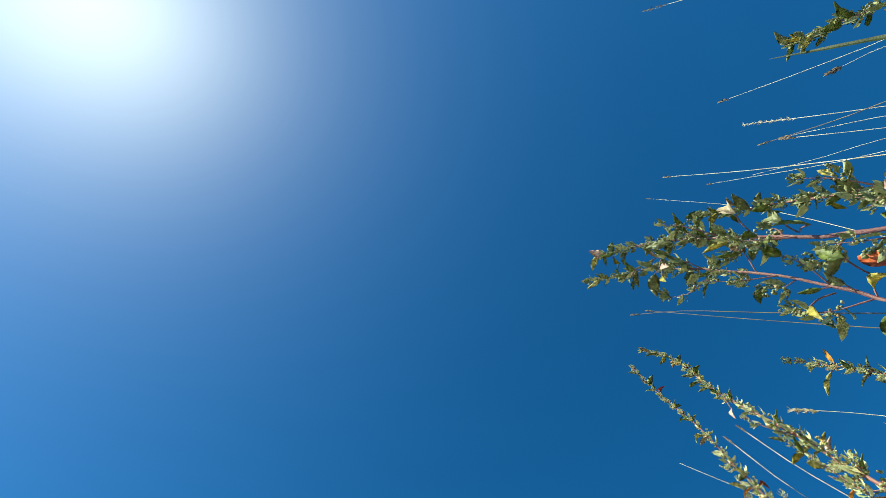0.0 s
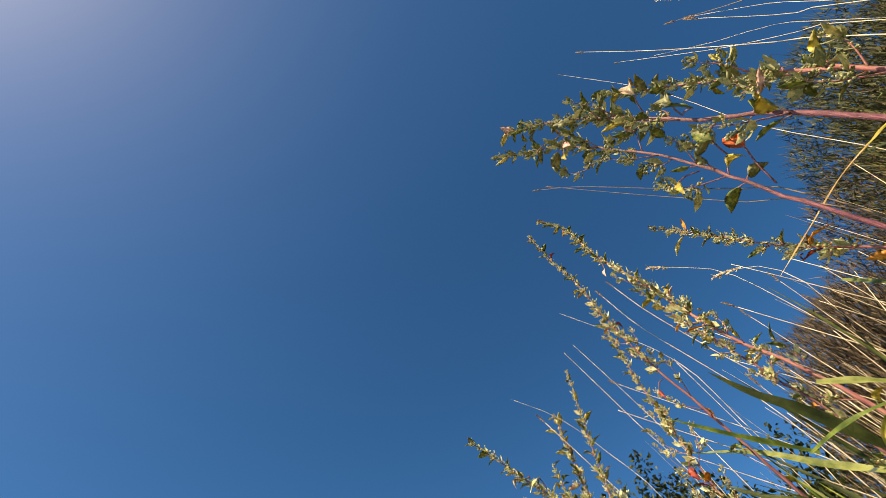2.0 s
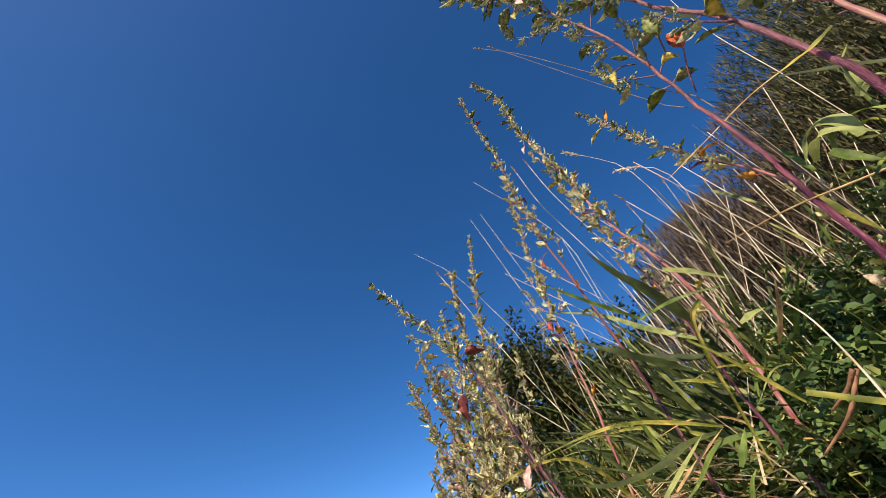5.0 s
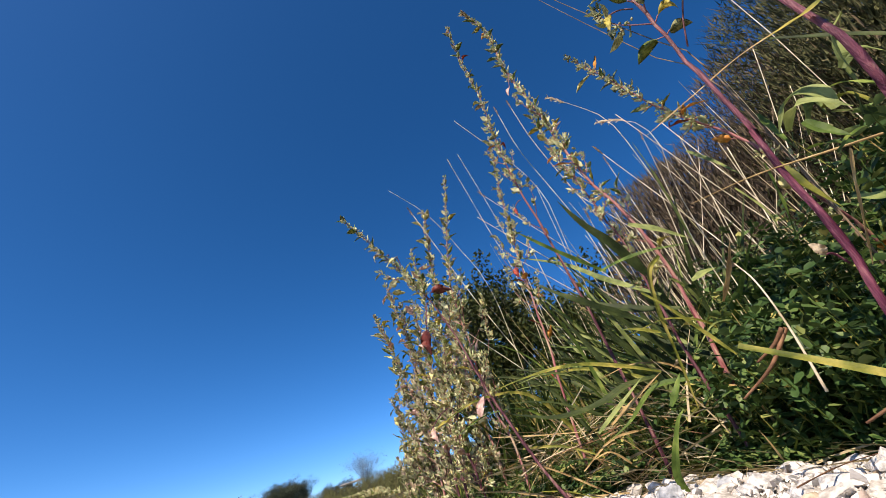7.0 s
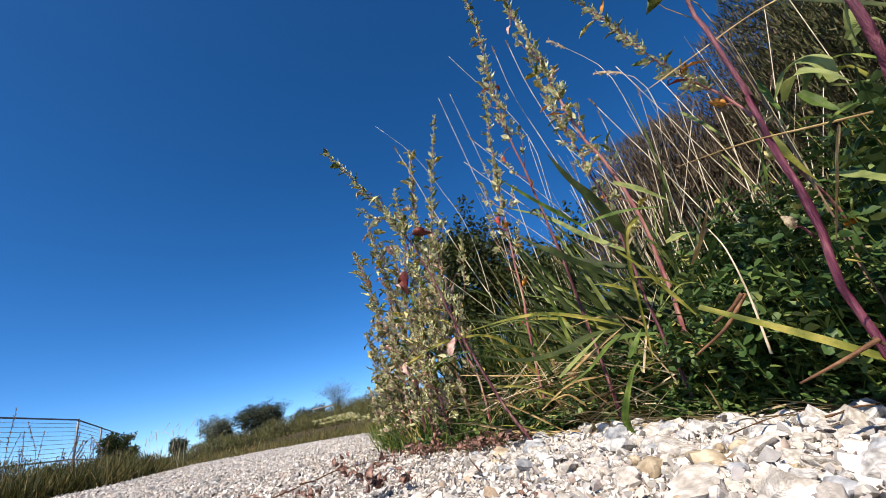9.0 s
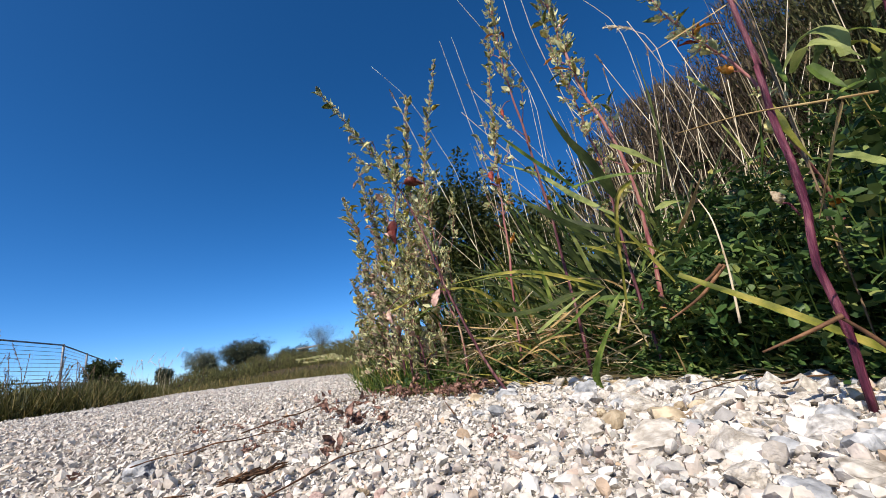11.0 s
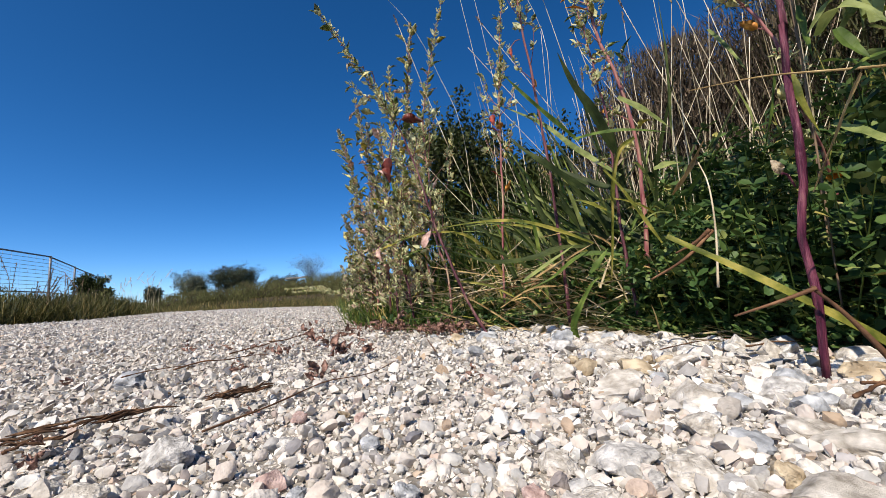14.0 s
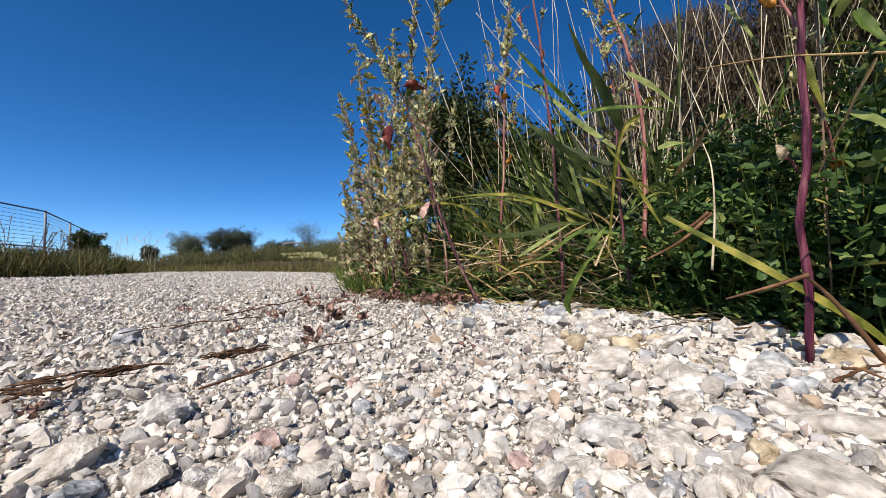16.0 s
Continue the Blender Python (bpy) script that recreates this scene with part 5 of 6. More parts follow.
rg = np.random.default_rng(5)
Pl, Rl, Sl, SV, SF, off, made = [], [], [], [], [], 0, 0
while made < 1450:
    az = radians(rg.uniform(-11, 92))
    r = rg.uniform(0.36, 1.05)
    p = np.array([r * math.sin(az), r * math.cos(az)])
    gap = edge_gap(p[None])[0]
    if gap < 0.012 or rg.random() < 0.25 * (r > 0.9):
        continue
    made += 1
    h = clover_height(math.degrees(az)) * rg.uniform(0.45, 1.0) * np.clip(0.42 + gap * 3.0, 0.25, 1.0)
    root = np.array([p[0], p[1], -0.012])
    top = root + np.array([rg.normal() * 0.03 - 0.25 * h * (gap < 0.1), rg.normal() * 0.03 - 0.22 * h * (gap < 0.1), h])
    P, R, S = sprig_leaves(root, top, int(7 + h * 52), rg)
    if made <= 46 and gap < 0.16:
        ob = thing_at("clover_sprig", root, "green clover sprig with three-part leaves", "clover", "clover sprigs on the verge")
        st = glide([root, (root + top) / 2, top], 6)
        part_of(ob, "stem", np_mesh("stem", *tube(st - root, np.linspace(0.0011, 0.0005, 6), 4), M_BLADE))
        for q in range(min(len(P), 16)):
            part_of(ob, "leaf", TREFOIL, Matrix.Translation(Vector(P[q] - root)) @ Matrix(R[q].tolist()).to_4x4() @ Matrix.Diagonal((S[q], S[q], S[q], 1)))
    else:
        Pl.append(P), Rl.append(R), Sl.append(S)
        V, F = tube(glide([root, (root + top) / 2, top], 4), np.linspace(0.0010, 0.0005, 4), 3)
        SV.append(V), SF.append(F[0] + off)
        off += len(V)
# low leafy greens between the weed feet
low_xy = np.zeros((0, 2))
while len(low_xy) < 6800:
    az, r = np.radians(rg.uniform(-4, 44, 4000)), rg.uniform(0.44, 0.98, 4000)
    xy = np.stack([r * np.sin(az), r * np.cos(az)], -1)
    patch = np.array([noise.noise(Vector((q[0] * 16, q[1] * 16, 5))) for q in xy])
    low_xy = np.vstack([low_xy, xy[(edge_gap(xy) > -0.012) & (patch > -0.12)]])
low_xy = low_xy[:6800]
nl = len(low_xy)
a = rg.uniform(0, 6.283, nl)
Pl.append(np.c_[low_xy, rg.uniform(-0.006, 0.065, nl) * np.clip(0.35 + edge_gap(low_xy) * 8, 0.2, 1.3)])
Rl.append(turns(np.stack([np.cos(a), np.sin(a), rg.uniform(-0.1, 0.6, nl)], -1), np.stack([rg.normal(size=nl) * 0.4 - 0.25, rg.normal(size=nl) * 0.4 - 0.5, np.ones(nl)], -1)))
Sl.append(rg.uniform(0.009, 0.020, nl))
V, F = scatter(TREF_V, TREF_F, np.vstack(Pl), np.concatenate(Rl), np.concatenate(Sl))
clover = stuff("clover", V, F, M_CLOVER, "dense dark green clover with small three-part leaves", "clover")
stems = new("stem", np_mesh("stem", np.vstack(SV), np.vstack(SF), M_GREENGRASS))
stems.parent = clover
tagged(stems, "thin green clover stems", kind="stuff")


# ---- grass ----
def field(n, az0, az1, r0, r1, gap0=0.02, power=1.0):
    """Roots for grass by bearing and distance, off the gravel."""
    out = np.zeros((0, 3))
    while len(out) < n:
        a, r = np.radians(RNG.uniform(az0, az1, n)), r0 + (r1 - r0) * RNG.uniform(0, 1, n) ** power
        xy = np.stack([r * np.sin(a), r * np.cos(a)], -1)
        xy = xy[edge_gap(xy) > gap0 + RNG.normal(size=n) * 0.01]
        out = np.vstack([out, np.c_[xy, land(xy[:, 0], xy[:, 1])]])
    return out[:n]


def turf(name, label, mat, root, length, width, lean, bend, heading=None, K=5, lift=0.0):
    n = len(root)
    root = root + np.array([0, 0, 1.0]) * (RNG.uniform(0, 1, n) ** 2 * lift)[:, None]
    hd = RNG.uniform(0, 6.283, n) if heading is None else RNG.normal(heading, 0.7, n)
    tilt = np.abs(RNG.normal(0, lean, n)) if lift == 0 else RNG.normal(1.45, lean, n)
    if lift > 0:
        hd = hd + np.pi * (RNG.random(n) < 0.4)
    V, F = ribbons(root, hd, tilt, RNG.uniform(0.2, 1, n) * bend, RNG.uniform(*length, n), RNG.uniform(*width, n), K, stand=0.9 if lift > 0 else 0.0)
    V[:, 2] = np.maximum(V[:, 2], -0.011 + 0.004 * RNG.random(len(V)))
    return stuff(name, V, F, mat, label, "grass")


LEFTWARD = math.pi * 1.08
turf("matted_grass", "low matted green and straw-coloured grass", M_GRASS, field(2200, 2, 30, 0.60, 1.1, 0.015), (0.05, 0.15), (0.002, 0.0042), 0.9, 1.0)
turf("fallen_grass", "fallen straw and green grass lying across the weed stems", M_GRASS, field(700, 2, 26, 0.60, 0.98, 0.01), (0.05, 0.14), (0.0014, 0.0036), 0.45, 0.4, math.pi, lift=0.13)
turf("tall_grass", "tall green grass behind the weeds", M_GREENGRASS, field(5200, -2, 34, 0.84, 1.9, 0.03), (0.14, 0.34), (0.003, 0.0075), 0.3, 1.0)
turf("tall_dry_grass", "tall dry straw grass behind the weeds", M_DRYGRASS, field(70, 10, 44, 0.85, 1.5, 0.03), (0.36, 0.64), (0.0016, 0.0028), 0.20, 0.12, LEFTWARD, 5)
turf("bank_grass", "green and dry grass below the broom bushes", M_GREENGRASS, field(4200, 30, 100, 0.85, 2.4, 0.05), (0.12, 0.30), (0.003, 0.007), 0.35, 1.0)
turf("fine_grass", "fine bright green grass at the foot of the weeds", M_GREENGRASS, field(4200, -16, 7, 0.72, 1.35, -0.012), (0.03, 0.10), (0.0014, 0.003), 0.5, 1.2)
turf("edge_litter", "dry grass litter on the gravel edge", M_DRYGRASS, field(2000, -13, 40, 0.40, 0.85, -0.012), (0.025, 0.10), (0.0012, 0.0032), 0.16, 0.3, lift=0.015)

turf("edge_grass", "low green grass along the gravel edge", M_GREENGRASS, field(2400, -17, -7, 0.9, 4.0, 0.0), (0.03, 0.10), (0.002, 0.004), 0.5, 0.8)

turf("straw_litter", "bleached straw lying at the foot of the weeds", M_DRYGRASS, field(800, 0, 25, 0.62, 0.84, -0.005), (0.04, 0.15), (0.0012, 0.0030), 0.42, 0.3, math.pi, lift=0.11)

# single dry stalks that can be told apart
rg = np.random.default_rng(21)
for k in range(56):
    az, r = radians(rg.uniform(12, 46)), rg.uniform(0.78, 1.25)
    root = np.array([r * math.sin(az), r * math.cos(az), -0.012])
    h = rg.uniform(0.36, 0.72) * (0.75 + 0.25 * r)
    lean = rg.normal(0.06, 0.36)
    side = np.array([-math.cos(az) * lean, math.sin(az) * lean * 0.4, 1.0])
    tip = root + side * h + np.array([rg.normal(), rg.normal(), 0]) * 0.03
    mid = (root + tip) / 2 + np.array([rg.normal(), rg.normal(), 0]) * 0.012
    grass_stalk([root, mid, tip], rg.uniform(0.0008, 0.0015), "dry straw-coloured grass stalk among the weeds", 0.03 if rg.random() < 0.35 else 0.0, 0.003, seed=k)
# arching green blades of the coarse grass tufts
for k in range(56):
    az, r = radians(rg.uniform(9, 34)), rg.uniform(0.70, 0.98)
    root = np.array([r * math.sin(az), r * math.cos(az), -0.012])
    L, lean, hd = rg.uniform(0.14, 0.36), rg.uniform(0.3, 1.35), rg.choice([math.pi * 1.05, 0.0, math.pi * 1.4], p=[0.55, 0.2, 0.25]) + rg.normal() * 0.6
    hv = np.array([math.cos(hd), math.sin(hd), 0])
    p1 = root + hv * L * 0.30 * lean + np.array([0, 0, L * 0.58])
    p2 = root + hv * L * 0.60 * lean + np.array([0, 0, L * (0.80 - 0.2 * max(lean - 0.6, 0))])
    p3 = root + hv * L * 0.92 * lean + np.array([0, 0, L * (0.95 - 0.55 * max(lean - 0.5, 0))])
    if p3[2] < 0.02:
        p3[2] = 0.02
    q = int(rg.choice(5, p=[0.34, 0.2, 0.18, 0.16, 0.12]))
    grass_blade([root, p1, p2, p3], rg.uniform(0.005, 0.011), (M_BLADE, M_BLADE_PALE, M_BLADE_DARK, M_BLADE_YELLOW, M_DRYBLADE)[q],
                ("arching green grass blade", "pale grey-green arching grass blade", "dark green arching grass blade", "yellowing arching grass blade",
                 "withered tan grass blade")[q], roll=rg.normal() * 0.5)


# withered blades that lie criss-cross at the foot of the weeds
for k in range(40):
    az, r = radians(rg.uniform(3, 25)), rg.uniform(0.62, 0.76)
    z0, L, th = rg.uniform(0.004, 0.10), rg.uniform(0.05, 0.15), rg.normal() * 0.45
    way = np.array([math.cos(az), -math.sin(az), 0]) * rg.choice([-1.0, 1.0]) * math.cos(th) + np.array([0, 0, math.sin(th)]) + np.array([math.sin(az), math.cos(az), 0]) * rg.normal() * 0.4
    mid = np.array([r * math.sin(az), r * math.cos(az), z0])
    p, q = mid - way * L * 0.5, mid + way * L * 0.5
    mid[2] += rg.uniform(-0.004, 0.014)
    p[2], q[2] = max(p[2], 0.0), max(q[2], 0.0)
    grass_blade([p, mid, q], rg.uniform(0.0025, 0.006), (M_DRYBLADE, M_STRAW, M_TWIG, M_BLADE_YELLOW)[int(rg.choice(4, p=[0.40, 0.12, 0.30, 0.18]))], "withered grass blade lying at the foot of the weeds",
                roll=rg.normal() * 0.8, taper=0.7)


# stiff fans of coarse grass between the pink stems
for k in range(110):
    az, r = radians(rg.normal(22.5, 4.0)), rg.uniform(0.68, 0.92)
    foot = np.array([r * math.sin(az), r * math.cos(az), -0.012])
    left, away = np.array([-math.cos(az), math.sin(az), 0]), np.array([math.sin(az), math.cos(az), 0])
    th = radians(rg.uniform(34, 84)) if rg.random() < 0.74 else radians(rg.uniform(98, 150))
    L = rg.uniform(0.18, 0.38)
    way = left * math.cos(th) + np.array([0, 0, math.sin(th)]) + away * rg.normal() * 0.25
    neck = foot + np.array([0, 0, rg.uniform(0.06, 0.13)]) + left * math.cos(th) * 0.02
    tip = neck + way * L - np.array([0, 0, 0.25 * L * abs(math.cos(th))])
    # Pale picks stand for sunlit blades; the light is in their colour.
    q = int(rg.choice(4, p=[0.50, 0.28, 0.18, 0.04]))
    grass_blade([foot, neck, neck + way * L * 0.5, tip], rg.uniform(0.009, 0.018) * (1.2 if q == 0 else 1.0), (M_BLADE_DARK, M_BLADE, M_BLADE_PALE, M_BLADE_YELLOW)[q],
                ("dark green stiff grass blade", "green stiff grass blade", "stiff grass blade with sunlight put into its pale green", "yellowing stiff grass blade")[q], roll=rg.normal() * 0.6, fold=0.2)


# ---- broom bushes ----
def broom_bush(name, label, centre, size, n, mat, seed, twig=1.0, bits=2):
    """A domed bush of countless thin upright twigs on a few limbs."""
    rg = np.random.default_rng(seed)
    c, s = np.array(centre, float), np.array(size, float)
    ob = thing_at(name, (c[0], c[1], land(c[0], c[1])), label, "bush")
    base = np.array(ob.location)
    for k in range(7):
        d = rg.normal(size=3) * np.array([0.6, 0.6, 0]) + np.array([0, 0, 1])
        tip = c + d / np.linalg.norm(d) * s * 0.75
        part_of(ob, "limb", np_mesh("limb", *tube(glide([base, (base + tip) / 2 + rg.normal(size=3) * 0.06, tip], 8) - base, np.linspace(0.016, 0.004, 8) * min(s[0], 1.0), 6), M_BARK))
    v = rg.normal(size=(n, 3))
    v /= np.linalg.norm(v, axis=1)[:, None]
    v[:, 2] = np.where(v[:, 2] < -0.25, -v[:, 2], v[:, 2])
    depth = 1 - 0.5 * rg.uniform(0, 1, n) ** 1.7
    lump = np.array([noise.noise(Vector(q * 2.6) + Vector((seed, 0, 0))) for q in v])
    P = c + v * s * (depth * (0.92 + 0.16 * lump))[:, None]
    P[:, 2] = np.maximum(P[:, 2] - 0.08 * twig, base[2] + 0.02)
    out = rg.random(n) < 0.35
    head = np.where(out, np.arctan2(v[:, 1], v[:, 0]) + rg.normal(size=n) * 0.4, rg.uniform(0, 6.283, n))
    lean = np.where(out, np.clip(np.arccos(np.clip(v[:, 2], -1, 1)) * 0.6 + rg.normal(size=n) * 0.25, 0, 1.5), np.abs(rg.normal(size=n)) * 1.0)
    long = np.where(out, rg.uniform(0.03, 0.10, n), rg.uniform(0.018, 0.05, n)) * twig * min(1.0, 0.5 + s[2] * 0.6)
    V, F = ribbons(P - base, head, lean, rg.normal(size=n) * 0.3, long, np.where(out, 0.0042, 0.0068) * rg.uniform(0.7, 1.2, n) * twig, bits, 2.5)
    core = rg.normal(size=(int(n * 0.16), 3))
    core = c + core / np.linalg.norm(core, axis=1)[:, None] * s * (0.30 + 0.45 * rg.random((len(core), 1)))
    core[:, 2] = np.maximum(core[:, 2] - 0.05, base[2])
    V2, F2 = ribbons(core - base, rg.uniform(0, 6.283, len(core)), np.abs(rg.normal(size=len(core))) * 0.5, rg.normal(size=len(core)) * 0.3,
                     rg.uniform(0.10, 0.22, len(core)) * twig * min(1.0, s[2] * 0.6), rg.uniform(0.010, 0.022, len(core)) * twig * min(1.0, s[2]), bits, 2.5)
    V, F = np.vstack([V, V2]), np.vstack([F, F2 + len(V)])
    twigs = part_of(ob, "foliage", np_mesh("foliage", V, F, mat))
    tagged(twigs, kind="stuff")
    return ob


broom_bush("broom_bush", "brown dry broom bush with fine upright twigs", (1.30, 2.15, 0.45), (0.62, 0.62, 1.02), 46000, M_BROOM_BROWN, 3, 1.0, 1)
broom_bush("broom_bush", "olive green broom bush with dense fine twigs", (2.25, 1.50, 0.55), (1.0, 1.0, 1.85), 84000, M_BROOM_GREEN, 4, 1.0, 1)
broom_bush("broom_bush", "tall brown broom bush with fine bare twigs", (1.88, 1.96, 0.5), (0.72, 0.72, 1.38), 40000, M_BROOM_BROWN, 6, 1.0, 1)
broom_bush("broom_bush", "olive green broom bush with dense fine twigs", (2.6, 0.45, 0.5), (0.95, 0.95, 1.7), 22000, M_BROOM_GREEN, 5, 1.0, 1)


def leafy(name, label, category, base, height, spread, leaves, leaf_size, mat, seed, trunks=5, low=0.25, airy=0.0, group="", bark=None, fill=0.0):
    """A shrub or tree: tapered limbs that fork, and a crown of small leaves in uneven clumps."""
    rg = np.random.default_rng(seed)
    base = np.array(base, float)
    ob = thing_at(name, base, label, category, group)
    tips = []
    for k in range(trunks):
        a = k * 2.4 + rg.uniform(-0.4, 0.4)
        lean = spread * rg.uniform(0.25, 0.8)
        end = np.array([math.cos(a) * lean, math.sin(a) * lean, height * rg.uniform(0.62, 0.88)])
        path = glide([np.zeros(3), end * np.array([0.35, 0.35, 0.5]) + rg.normal(size=3) * height * 0.02, end], 9)
        part_of(ob, "trunk" if k == 0 else "limb", np_mesh("limb", *tube(path, np.linspace(height * 0.016, height * 0.004, 9), 6), bark or M_BARK))
        tips.append(path[-1])
        for q in range(5):
            i = int(rg.integers(3, 9))
            b = rg.uniform(0, 6.283)
            e = path[i] + np.array([math.cos(b), math.sin(b), rg.uniform(0.2, 1.0)]) * spread * rg.uniform(0.25, 0.55)
            part_of(ob, "branch", np_mesh("branch", *tube(glide([path[i], e], 4), np.linspace(height * 0.005, height * 0.0015, 4), 4), bark or M_BARK))
            tips.append(e)
            tips.append((path[i] + e) / 2)
    tips = np.array(tips)
    tips = tips[tips[:, 2] > height * low]
    pick = rg.integers(len(tips), size=leaves)
    P = tips[pick] + np.clip(rg.normal(size=(leaves, 3)), -1.4, 1.4) * spread * (0.12 + airy)
    n = int(leaves * fill)
    if n:
        v = rg.normal(size=(n, 3))
        v /= np.linalg.norm(v, axis=1)[:, None]
        lump = np.array([noise.noise(Vector(q * 2.4) + Vector((seed, 1.0, 0))) for q in v])
        P[:n] = np.array([0, 0, height * 0.55]) + v * np.array([spread, spread, height * 0.45]) * ((0.72 + 0.55 * lump) * (1 - 0.55 * rg.random(n) ** 2))[:, None]
    P[:, 2] = np.maximum(P[:, 2], height * 0.06)
    LV, LF = leaf_shape("ovate")
    LV, LF = LV.reshape(7, 6, 3)[[0, 3, 6]][:, [0, 2, 4]].reshape(-1, 3)[[0, 3, 4, 5, 8]], np.array([(0, 2, 1), (0, 3, 2), (1, 2, 4), (2, 3, 4)])
    V, F = scatter(LV, LF, P, turns(rg.normal(size=(leaves, 3)) + np.array([0, 0, 0.3]), rg.normal(size=(leaves, 3)) + np.array([0, 0, 0.8])),
                   leaf_size * rg.uniform(0.6, 1.3, leaves))
    tagged(part_of(ob, "crown", np_mesh("crown", V, F, mat)), kind="stuff")
    return ob


leafy("shrub", "dark green leafy shrub behind the weeds", "shrub", (0.10, 3.1, 0), 1.66, 0.42, 15000, 0.036, M_SHRUB, 8, 7, 0.05, fill=0.5)
leafy("shrub", "low dark green shrub behind the tall grass", "shrub", (0.62, 3.0, 0), 1.15, 0.52, 14000, 0.036, M_SHRUB, 9, 7, 0.05, fill=0.5)


# ---- the far side of the path ----
def polar(az, r):
    return r * math.sin(radians(az)), r * math.cos(radians(az))


turf("verge_grass", "dense olive green grass mound along the far verge", M_MOUND, field(7000, -56, -36.5, 3.05, 4.7, 0.02, 1.2), (0.08, 0.22), (0.004, 0.008), 0.42, 0.9, K=3)
turf("verge_grass", "green and straw-coloured grass along the far verge", M_VERGE, field(5200, -62, -36, 3.05, 6.2, 0.03, 1.6), (0.03, 0.10), (0.002, 0.005), 0.6, 0.9, K=3)
turf("verge_grass", "dry grass beyond the end of the gravel", M_VERGE, field(11000, -37, -8, 3.75, 8.5, 0.02, 1.5), (0.03, 0.11), (0.002, 0.005), 0.55, 0.8, K=3)
turf("slope_scrub", "olive scrub and rough grass on the slope", M_VERGE, field(6500, -50, -6, 8.0, 22, 0.1, 1.1), (0.06, 0.15), (0.008, 0.016), 0.6, 0.7, K=3)
rg = np.random.default_rng(77)
for k in range(34):
    az, r = rg.uniform(-53, -41), rg.uniform(3.4, 5.0)
    x, y = polar(az, r)
    h = rg.uniform(0.22, 0.40) * (1.25 if az < -46 else 0.9)
    grass_stalk([(x, y, -0.012), (x + rg.normal() * 0.02, y, h * 0.55), (x + rg.normal() * 0.05, y, h)], 0.0020, "brown dry weed stalk on the far verge",
                h * 0.5, 0.012, M_STRAW_DARK, seed=k + 200, plume=True)
for k in range(16):
    az, r = rg.uniform(-39.5, -34.5), rg.uniform(4.2, 5.5)
    x, y = polar(az, r)
    h = rg.uniform(0.22, 0.42)
    grass_stalk([(x, y, -0.012), (x + 0.02, y, h * 0.6), (x + 0.02 + rg.normal() * 0.09, y, h)], 0.0008, "thin pale dry grass stalk on the far verge",
                h * 0.3, 0.006, seed=k + 300, plume=True)
x, y = polar(-41.0, 9.0)
leafy("shrub", "small dark round shrub by the fence", "shrub", (x, y, -0.02), 0.70, 0.24, 8000, 0.034, M_SHRUB, 31, 6, 0.05, fill=0.5)
x, y = polar(-39.8, 9.3)
leafy("shrub", "small dark round shrub by the fence", "shrub", (x, y, -0.02), 0.48, 0.20, 4600, 0.034, M_SHRUB, 32, 5, 0.05, fill=0.5)
# pale spray that leans out over the gravel
for k in range(2):
    x, y = polar(-13.4 - 0.6 * k, 3.1 + 0.12 * k)
    weed([(x, y, -0.012), (x - 0.06, y, 0.09), (x - 0.20, y, 0.125 + 0.02 * k), (x - 0.40 - 0.05 * k, y + 0.02, 0.12 + 0.03 * k)], 0.0016,
         "pale yellow-green weed spray leaning over the gravel", head=0.75, size=0.034, step=0.022, branches=3, branch_len=0.06, leaves=5, leaf_size=0.04, seed=400 + k,
         shapes=PALE_CLUSTERS, mat=M_BLADE_YELLOW, colours=("yellow", "grey"))

rg = np.random.default_rng(15)
for k in range(30):
    az = -36 + 26 * (k + rg.uniform(0.2, 0.8)) / 30
    r, half = rg.uniform(9.5, 14.5), rg.uniform(0.5, 0.95)
    top = float(np.interp(az, [-36, -33, -28, -22, -18, -14, -10], [1.2, 2.1, 2.9, 3.6, 4.2, 5.0, 5.6])) * rg.uniform(0.75, 1.05)
    x, y = polar(az, r)
    z = float(land(np.array(x), np.array(y)))
    h = r * math.tan(radians(top)) + 0.06 - z
    broom_bush("broom_bush", "low olive scrub bush on the slope", (x, y, z + 0.02), (half, half * 0.8, max(h - 0.02, 0.14)), 2400, M_SCRUB, 80 + k, 1.6, 1)
for k, (az, r, h, half) in enumerate(((-47.5, 4.3, 0.24, 0.36), (-45.0, 4.6, 0.20, 0.3), (-42.8, 4.4, 0.21, 0.28), (-40.6, 4.6, 0.22, 0.3), (-38.4, 4.9, 0.17, 0.26), (-50, 4.2, 0.26, 0.35), (-36.8, 5.2, 0.12, 0.22), (-46.2, 4.0, 0.18, 0.3), (-43.8, 4.0, 0.16, 0.25))):
    x, y = polar(az, r)
    broom_bush("broom_bush", "low green scrub bush on the far verge", (x, y, 0.0), (half, half, h * 1.35), 5200, M_SCRUB, 100 + k, 0.9, 1)

